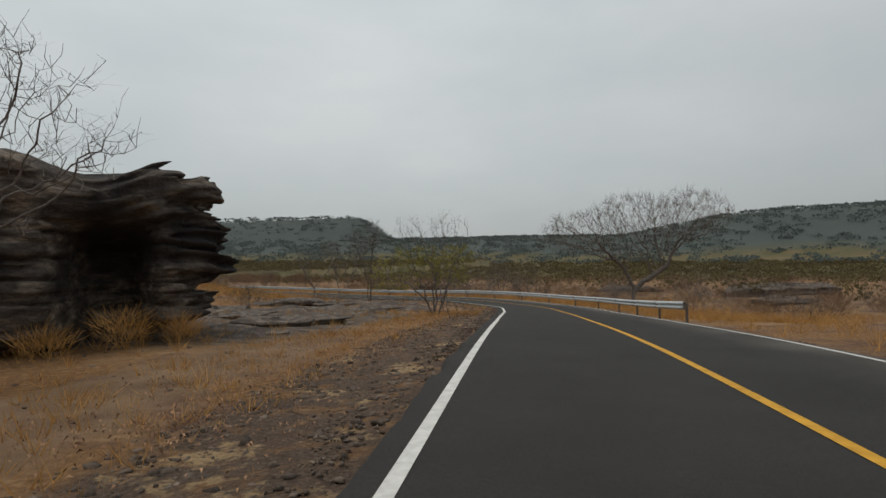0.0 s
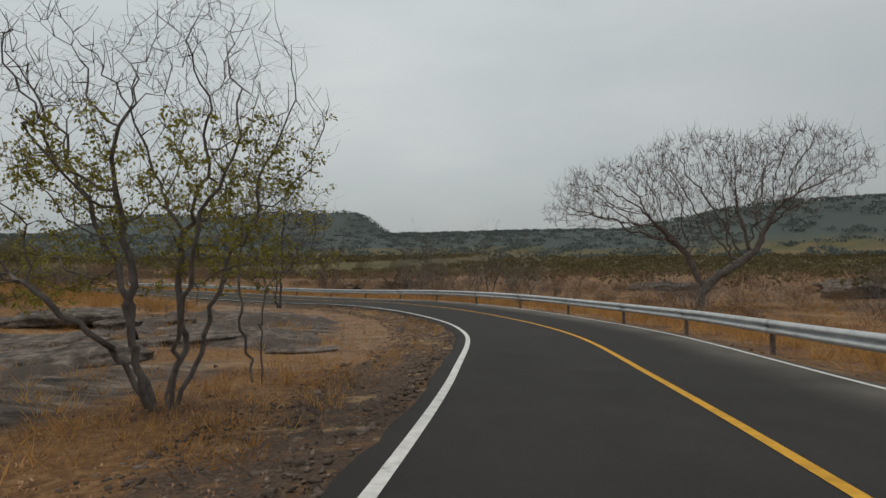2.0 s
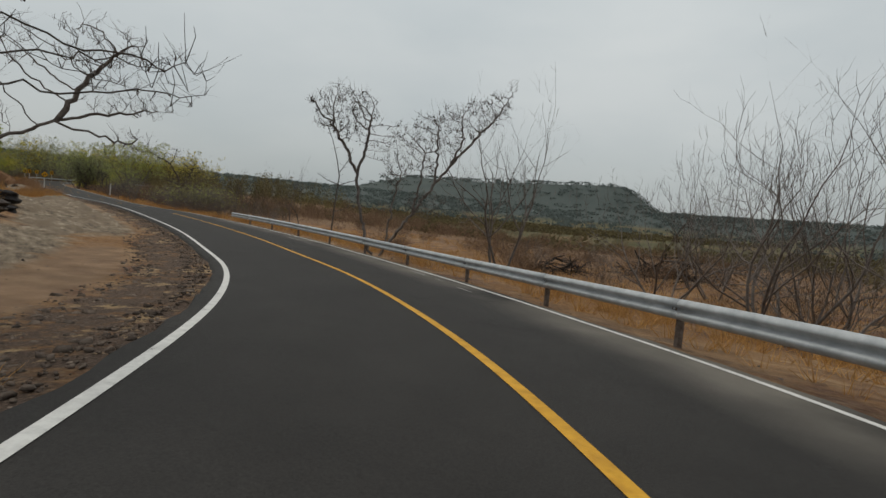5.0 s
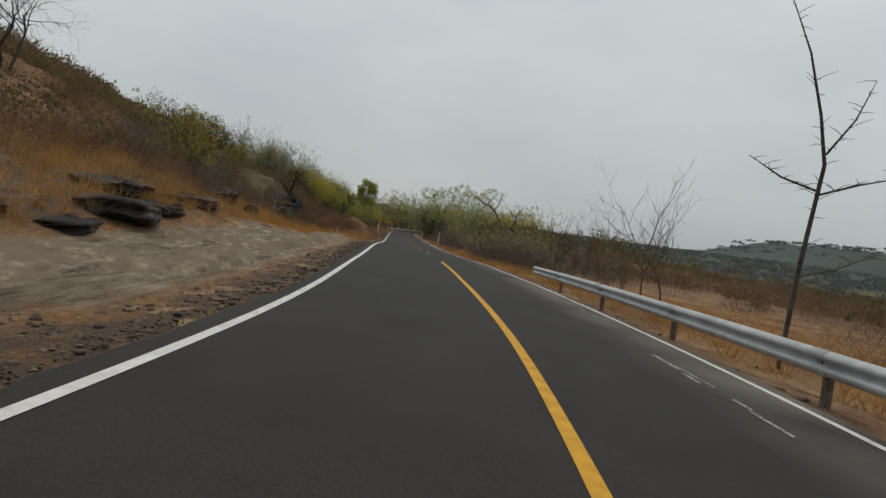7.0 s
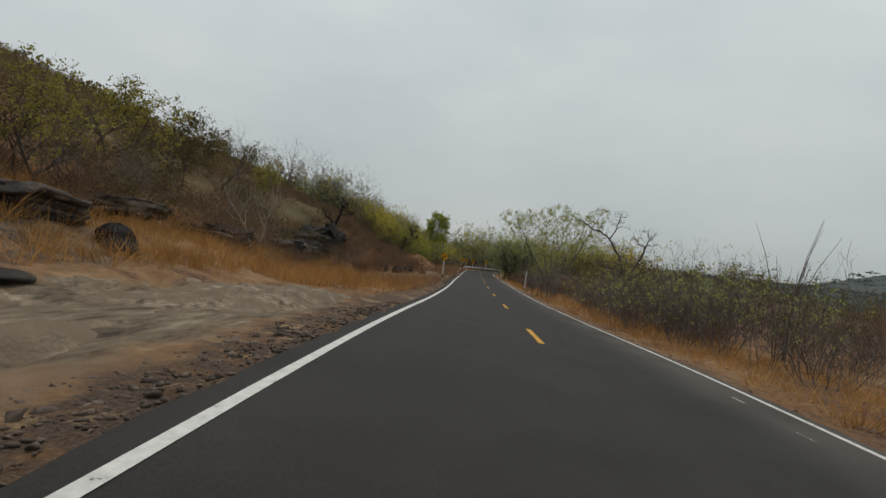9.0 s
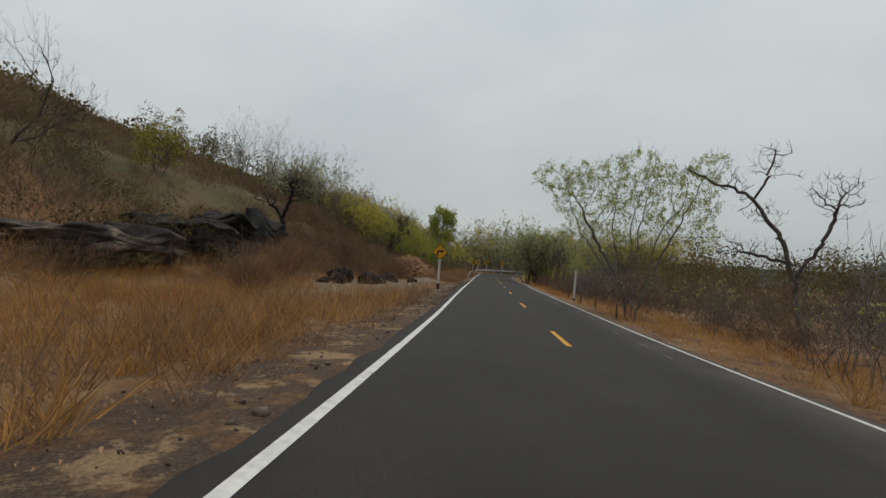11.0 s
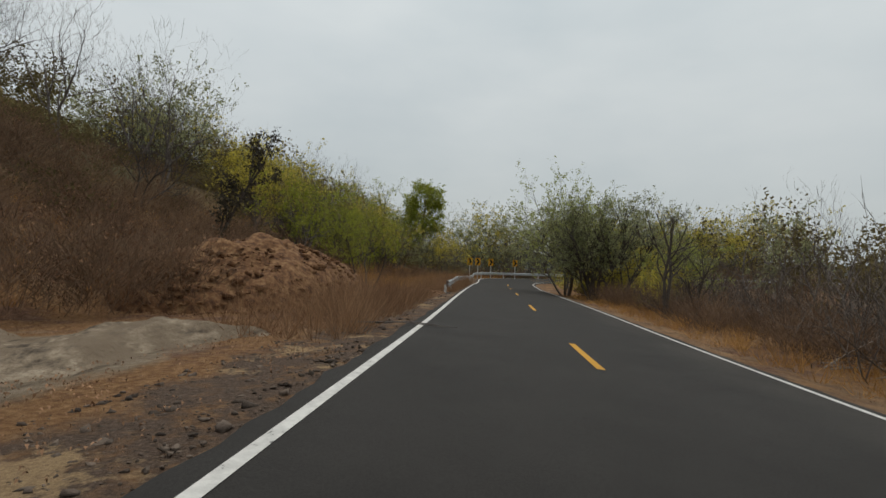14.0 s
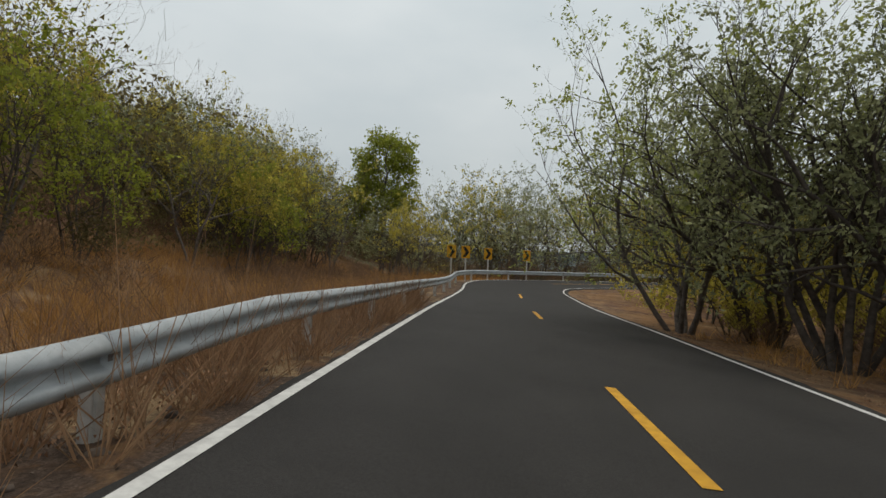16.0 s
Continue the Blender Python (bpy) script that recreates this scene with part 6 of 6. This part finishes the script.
canes = []
for k in range(16):
    a = on_road(hr.uniform(226.5, 231.5), hr.uniform(5.2, 8.0))
    z = ground_z(a.x, a.y)
    d = Vector((math.cos(ALONG + math.pi / 2 + hr.uniform(-0.5, 0.5)), math.sin(ALONG + math.pi / 2 + hr.uniform(-0.5, 0.5)), hr.uniform(0.0, 0.5)))
    L = hr.uniform(1.6, 3.4)
    pts = [(a.x + d.x * L * t * -1, a.y + d.y * L * t * -1, z + 0.08 + L * d.z * t - 0.25 * t * t) for t in (0, 0.33, 0.66, 1)]
    canes.append((pts, [0.018, 0.016, 0.013, 0.006], 5))
V, F = tube_arrays(canes)
tagged(new("fallen_canes", raw_mesh("fallen_canes", V, F, M_bark_pale, True)), "sheaf of pale fallen canes in the verge", "canes")

# ---------------------------------------------------------------- grass, litter and stones
rg = np.random.RandomState(3)


def tufts(name, xyz, h0, h1, r, per, width, mat, label, seed):
    slim_cloud(name, xyz, rg.uniform(0.6, 1.2, len(xyz)) * r, rg.uniform(h0, h1, len(xyz)), per, 1.0, width, mat, label, "grass", seed, 0.97)


field = np.concatenate([beside(rg, 520, 58, 100, -14, -5.6, 1.1), beside(rg, 90, 96, 112, -9.5, -8.0), beside(rg, 420, 84, 130, -22, -11)])
tufts("dry_grass", field, 0.15, 0.45, 0.16, 14, 0.006, M_grass, "short withered grass in the sandy field", 1)
verge = np.concatenate([beside(rg, 2400, 84, 160, 4.3, 12), beside(rg, 700, 60, 110, 4.6, 20), beside(rg, 1500, 158, 262, 4.3, 10), beside(rg, 700, 100, 160, 10, 30)])
tufts("dry_grass", verge, 0.25, 0.7, 0.2, 16, 0.007, M_grass, "orange-brown withered grass along the verge", 2)
slope = np.concatenate([beside(rg, 2600, 135, 205, -17, -9.5), beside(rg, 340, 176, 200, -9.5, -4.6), beside(rg, 700, 205, 262, -22, -12), beside(rg, 500, 118, 140, -22, -10), beside(rg, 2000, 251, 290, -15, -5.2)])
tufts("dry_grass", slope, 0.35, 0.95, 0.28, 18, 0.008, M_grass, "tall orange withered grass on the hillside", 3)
stalk = np.concatenate([beside(rg, 22, 200, 206, -6.0, -4.2), beside(rg, 150, 182, 199, -8, -4.0), beside(rg, 330, 226, 240.5, -6.4, -4.0), beside(rg, 260, 247, 266, -5.8, -4.0), beside(rg, 90, 246, 262, -3.75, -3.4)])
tufts("dry_stalks", stalk, 0.6, 1.5, 0.18, 14, 0.006, M_twig_red, "tall reddish dry stalks beside the road", 4)
low = np.concatenate([beside(rg, 300, 58, 84, -7.5, -4.8), beside(rg, 240, 84, 92, -7, -4.2), beside(rg, 150, 92, 120, -4.7, -3.6), beside(rg, 120, 180, 215, -7, -4.3)])
tufts("dry_grass", low, 0.08, 0.3, 0.18, 12, 0.006, M_grass, "straw and short dead grass at the road's edge", 5)

# dense dry brush that reads as brown haze between the shrubs
near = np.concatenate([beside(rg, 130, 96, 150, 8, 34), beside(rg, 100, 174, 246, 6.2, 16), beside(rg, 90, 226, 246, 5.5, 14), beside(rg, 150, 150, 240, -22, -11.5), beside(rg, 60, 60, 100, 9, 30), beside(rg, 40, 120, 168, 9, 34), beside(rg, 30, 252, 282, -13, -8), beside(rg, 34, 284, 310, -12, -6.5)])
slim_cloud("dry_brush", near, rg.uniform(0.5, 1.2, len(near)), rg.uniform(0.9, 2.1, len(near)), 330, 0.4, 0.006, M_twig, "tangled dry brown brush", "brush", 11, 0.45)
lv = np.concatenate([beside(rg, 14, 176, 246, 11, 20), beside(rg, 60, 240, 276, -30, -12), beside(rg, 50, S_BEND, S_BEND + 34, -30, -8)])
leaf_cloud("undergrowth", lv, rg.uniform(0.7, 1.5, len(lv)), rg.uniform(0.9, 2.2, len(lv)), 320, 0.1, M_olive, "dusty olive undergrowth", "undergrowth", 12)

bank = np.concatenate([beside(rg, 120, 224, 252, -22, -9.5), beside(rg, 16, 214, 226, -18, -13)])
slim_cloud("bank_brush", bank, rg.uniform(0.7, 1.5, len(bank)), rg.uniform(1.6, 3.2, len(bank)), 420, 0.6, 0.009, M_twig, "dense brown leafless brush on the cut bank", "brush", 13, 0.5)
leaf_cloud("bank_leaves", bank, rg.uniform(0.7, 1.5, len(bank)), rg.uniform(1.4, 3.0, len(bank)), 110, 0.07, M_litter, "withered brown leaves clinging to the bank's brush", "brush", 14)
clump = np.array([(-74.9, 86.1, ground_z(-74.9, 86.1)), (-73.8, 85.0, ground_z(-73.8, 85.0))])
slim_cloud("dry_bush", clump, np.array([0.9, 0.7]), np.array([2.6, 1.6]), 900, 0.9, 0.008, M_twig_red, "tall straw-brown dry bush on the rock shelf", "bush", 15, 0.75)

under = np.concatenate([beside(rg, 26, 257, 274, 5.0, 10), beside(rg, 10, 246, 258, 6.5, 10)])
leaf_cloud("thicket_undergrowth", under, rg.uniform(0.7, 1.3, len(under)), rg.uniform(1.2, 3.4, len(under)), 330, 0.11, M_leaf_green, "yellow-green young growth under the thicket", "undergrowth", 16)
scrub_ = beside(rg, 34, 244, 264, 5.0, 9.5)
slim_cloud("thicket_brush", scrub_, rg.uniform(0.5, 1.0, len(scrub_)), rg.uniform(1.0, 2.4, len(scrub_)), 330, 0.5, 0.008, M_twig, "dry brown brush under the thicket", "brush", 17, 0.5)
base_b = np.array([(-6.3, 10.9, ground_z(-6.3, 10.9)), (-5.5, 11.6, ground_z(-5.5, 11.6)), (-7.4, 10.2, ground_z(-7.4, 10.2))])
slim_cloud("rock_foot_bush", base_b, np.array([0.5, 0.35, 0.5]), np.array([1.0, 0.7, 0.6]), 420, 0.4, 0.006, M_grass, "withered bush at the foot of the rock", "bush", 18, 0.6)


def litter(name, xyz, spread_r, per, size, mat, label, category, seed):
    """Flat scraps lying on the ground."""
    r = np.random.RandomState(seed)
    p = np.repeat(xyz, per, 0) + np.column_stack([r.normal(size=(len(xyz) * per, 2)) * spread_r, np.zeros(len(xyz) * per)])
    p[:, 2], uu, _ = lie(p[:, 0], p[:, 1])
    p = p[np.abs(uu) > 3.75]
    p[:, 2] += 0.03
    n = len(p)
    d = r.normal(size=(n, 3)) * [1, 1, 0.35]
    d /= np.linalg.norm(d, axis=1)[:, None]
    w = np.cross(d, r.normal(size=(n, 3)) * 0.35 + [0, 0, 1])
    w /= np.linalg.norm(w, axis=1)[:, None]
    l = size * r.uniform(0.5, 1.5, (n, 1))
    V = np.stack([p - d * l, p + w * l * 0.5 + [0, 0, 0.02], p + d * l, p - w * l * 0.5 + [0, 0, 0.02]], 1).reshape(-1, 3)
    F = np.arange(4 * n).reshape(-1, 4)
    return tagged(new(name, raw_mesh(name, V, F, mat)), label, category, kind="stuff")


lit = np.concatenate([beside(rg, 420, 240, 266, -5.0, -3.75), beside(rg, 300, 226, 246, -12, -5), beside(rg, 500, 176, 262, -6.5, -4.0, 1.6), beside(rg, 350, 58, 120, -7, -4.2), beside(rg, 300, 150, 262, 4.1, 7, 1.5)])
litter("leaf_litter", lit, 0.4, 34, 0.02, M_litter, "fallen brown leaves along the road's edge", "leaves", 21)


def stones(name, xyz, lo, hi, mat, label, seed):
    r = np.random.RandomState(seed)
    t = (1 + 5 ** 0.5) / 2
    iv = np.array([(-1, t, 0), (1, t, 0), (-1, -t, 0), (1, -t, 0), (0, -1, t), (0, 1, t), (0, -1, -t), (0, 1, -t), (t, 0, -1), (t, 0, 1), (-t, 0, -1), (-t, 0, 1)]) / 1.9
    fc = np.array([(0, 11, 5), (0, 5, 1), (0, 1, 7), (0, 7, 10), (0, 10, 11), (1, 5, 9), (5, 11, 4), (11, 10, 2), (10, 7, 6), (7, 1, 8), (3, 9, 4), (3, 4, 2), (3, 2, 6), (3, 6, 8), (3, 8, 9), (4, 9, 5), (2, 4, 11), (6, 2, 10), (8, 6, 7), (9, 8, 1)])
    n = len(xyz)
    size = lo + (hi - lo) * r.random(n) ** 3
    v = iv[None] * (1 + 0.35 * r.normal(size=(n, 12, 1))) * (size[:, None, None] * r.uniform(0.5, 1.3, (n, 1, 3)) * [1, 1, 0.6])
    v = v + (xyz + [0, 0, 0.03])[:, None]
    F = (fc[None] + 12 * np.arange(n)[:, None, None]).reshape(-1, 3)
    return tagged(new(name, raw_mesh(name, v.reshape(-1, 3), F, mat)), label, "stones", kind="stuff")


sh = np.concatenate([beside(rg, 4200, 56, 140, -5.3, -3.5, 1.1), beside(rg, 1200, 140, 170, -4.5, -3.5), beside(rg, 900, 180, 262, -5.0, -3.5), beside(rg, 400, 60, 200, 3.6, 4.6), beside(rg, 900, 60, 130, -14, -6)])
pebble = np.concatenate([beside(rg, 6500, 57, 88, -5.4, -3.4), beside(rg, 8000, 88, 140, -5.0, -3.4), beside(rg, 2500, 140, 172, -4.5, -3.4), beside(rg, 3600, 198, 226, -5.0, -3.4)])
stones("gravel", pebble, 0.01, 0.042, M_stone, "dark broken gravel spilling from the shoulder", 24)
stones("loose_stones", sh, 0.016, 0.075, M_stone, "loose broken stones on the road's shoulder", 22)
mnd = np.array([(-110.0 + STRAIGHT[0] * a + LEFTWARD[0] * b, 101.3 + STRAIGHT[1] * a + LEFTWARD[1] * b, 0) for a, b in zip(rg.uniform(-7.5, 7, 1400), rg.uniform(-4.6, 0.5, 1400))])
base_z = ground_z(-110.0, 104.0)
q = np.clip(1 - ((mnd[:, 0] + 110.0) * STRAIGHT[0] + (mnd[:, 1] - 101.3) * STRAIGHT[1]) ** 2 / 7.4**2 - ((mnd[:, 0] + 110.0) * LEFTWARD[0] + (mnd[:, 1] - 101.3) * LEFTWARD[1]) ** 2 / 4.0**2, 0, 1)
mnd[:, 2] = np.maximum(base_z + 2.3 * q**0.75 - 0.25, lie(mnd[:, 0], mnd[:, 1])[0])
stones("mound_rubble", mnd, 0.03, 0.17, M_earth, "clods and rubble on the earth mound", 23)

# ---------------------------------------------------------------- hillside, plain and far ridges
def hillside(x, y, z, u, s):
    al = (x - FOOT[0]) * STRAIGHT[0] + (y - FOOT[1]) * STRAIGHT[1]
    la = (x - FOOT[0]) * LEFTWARD[0] + (y - FOOT[1]) * LEFTWARD[1]
    return (u < 0) & (al > -15) & (la > 13.5) & (al < 420) & (la < 330)


hs = afield(rg, 12000, -420, 40, -260, 260, lambda x, y, z, u, s: hillside(x, y, z, u, s) & ((np.abs(u) > 38) | (x < -180)))
near_hill = afield(rg, 11500, -190, -20, -10, 130, hillside)
pick = rg.random(len(hs))
big = 0.25 + 0.0016 * np.hypot(hs[:, 0] + 60, hs[:, 1] - 85)
slim_cloud("hillside_brush", hs[pick < 0.5], rg.uniform(1.2, 2.6, (pick < 0.5).sum()), rg.uniform(1.4, 3.0, (pick < 0.5).sum()), 36, 1.1, 0.045, M_twig, "leafless brown scrub on the hillside", "scrub", 31, 0.4)
leaf_cloud("hillside_scrub", hs[pick > 0.45], rg.uniform(1.3, 2.8, (pick > 0.45).sum()), rg.uniform(1.6, 3.6, (pick > 0.45).sum()), 48, big[pick > 0.45] * 1.15, M_olive, "olive-green scrub on the hillside", "scrub", 32)
pick = rg.random(len(near_hill))
hill_s = lie(near_hill[:, 0], near_hill[:, 1])[2]
leafy = (pick > 0.72) & ((hill_s < 215) | (hill_s > 255) | (pick > 0.93))
slim_cloud("hillside_brush", near_hill[pick < 0.6], rg.uniform(0.7, 1.5, (pick < 0.6).sum()), rg.uniform(0.9, 2.2, (pick < 0.6).sum()), 84, 0.65, 0.014, M_twig, "leafless brown scrub above the road", "scrub", 33, 0.45)
leaf_cloud("hillside_scrub", near_hill[leafy], rg.uniform(0.7, 1.6, leafy.sum()), rg.uniform(0.9, 2.4, leafy.sum()), 150, 0.125, M_olive, "olive-green scrub above the road", "scrub", 34)


def plain(x, y, z, u, s):
    d = np.hypot(x + 20, y - 50)
    al = (x - FOOT[0]) * STRAIGHT[0] + (y - FOOT[1]) * STRAIGHT[1]
    la = (x - FOOT[0]) * LEFTWARD[0] + (y - FOOT[1]) * LEFTWARD[1]
    return (np.abs(u) > 24) & (d < 460) & ~((al > -15) & (la > 5))


pl = afield(rg, 9000, -420, 420, -30, 480, plain)
pick = rg.random(len(pl))
dist = np.hypot(pl[:, 0] + 20, pl[:, 1] - 50)
sel = (pick < 0.7) & (dist < 260)
slim_cloud("plain_brush", pl[sel], rg.uniform(1.0, 2.4, sel.sum()), rg.uniform(1.2, 2.6, sel.sum()), 52, 1.0, 0.036, M_twig, "leafless brown scrub over the plain", "scrub", 35, 0.4)
sel = (pick > 0.62) | (dist > 230)
leaf_cloud("plain_scrub", pl[sel], rg.uniform(1.2, 3.0, sel.sum()) * (1 + dist[sel] / 300), rg.uniform(1.2, 3.0, sel.sum()), 36, 0.3 + 0.002 * dist[sel], M_plain, "dull green scrub over the plain", "scrub", 36)


# woods that close in round the bend and along the valley side of the straight
def thicket(n, s0, s1, u0, u1):
    return beside(rg, n, s0, s1, u0, u1)


wd = np.concatenate([thicket(110, 234, S_16 + 34, 17, 60), thicket(150, S_BEND - 6, S_BEND + 40, -75, -14), thicket(80, S_16 + 18, S_16 + 44, -60, -16)])
leaf_cloud("woodland", wd, rg.uniform(1.6, 3.2, len(wd)), rg.uniform(4.5, 10.0, len(wd)), 330, 0.24, M_olive, "dull green woods in the distance round the bend", "woods", 38, 0.05)
wt_ = np.concatenate([thicket(120, 205, S_16 + 30, 9, 40), thicket(100, S_BEND - 6, S_BEND + 40, -60, -8), thicket(60, 165, 215, 14, 60)])
slim_cloud("woodland_brush", wt_, rg.uniform(1.0, 2.2, len(wt_)), rg.uniform(2.2, 4.4, len(wt_)), 380, 0.8, 0.012, M_twig, "leafless brown brush between the trees", "brush", 39, 0.5)


def ridges(x, y, z, u, s):
    d = np.hypot(x + 20, y - 50)
    al = (x - FOOT[0]) * STRAIGHT[0] + (y - FOOT[1]) * STRAIGHT[1]
    la = (x - FOOT[0]) * LEFTWARD[0] + (y - FOOT[1]) * LEFTWARD[1]
    return (d > 430) & (d < 1250) & ~((al > -15) & (la > 30))


# ridge woods, veiled only by the haze in their leaf colour
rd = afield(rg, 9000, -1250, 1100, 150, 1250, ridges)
leaf_cloud("ridge_woods", rd, rg.uniform(6, 12, len(rd)), rg.uniform(2, 4.5, len(rd)), 24, 2.2, M_hazed_woods, "woods on the distant ridges, haze mixed into their colour", "woods", 37)
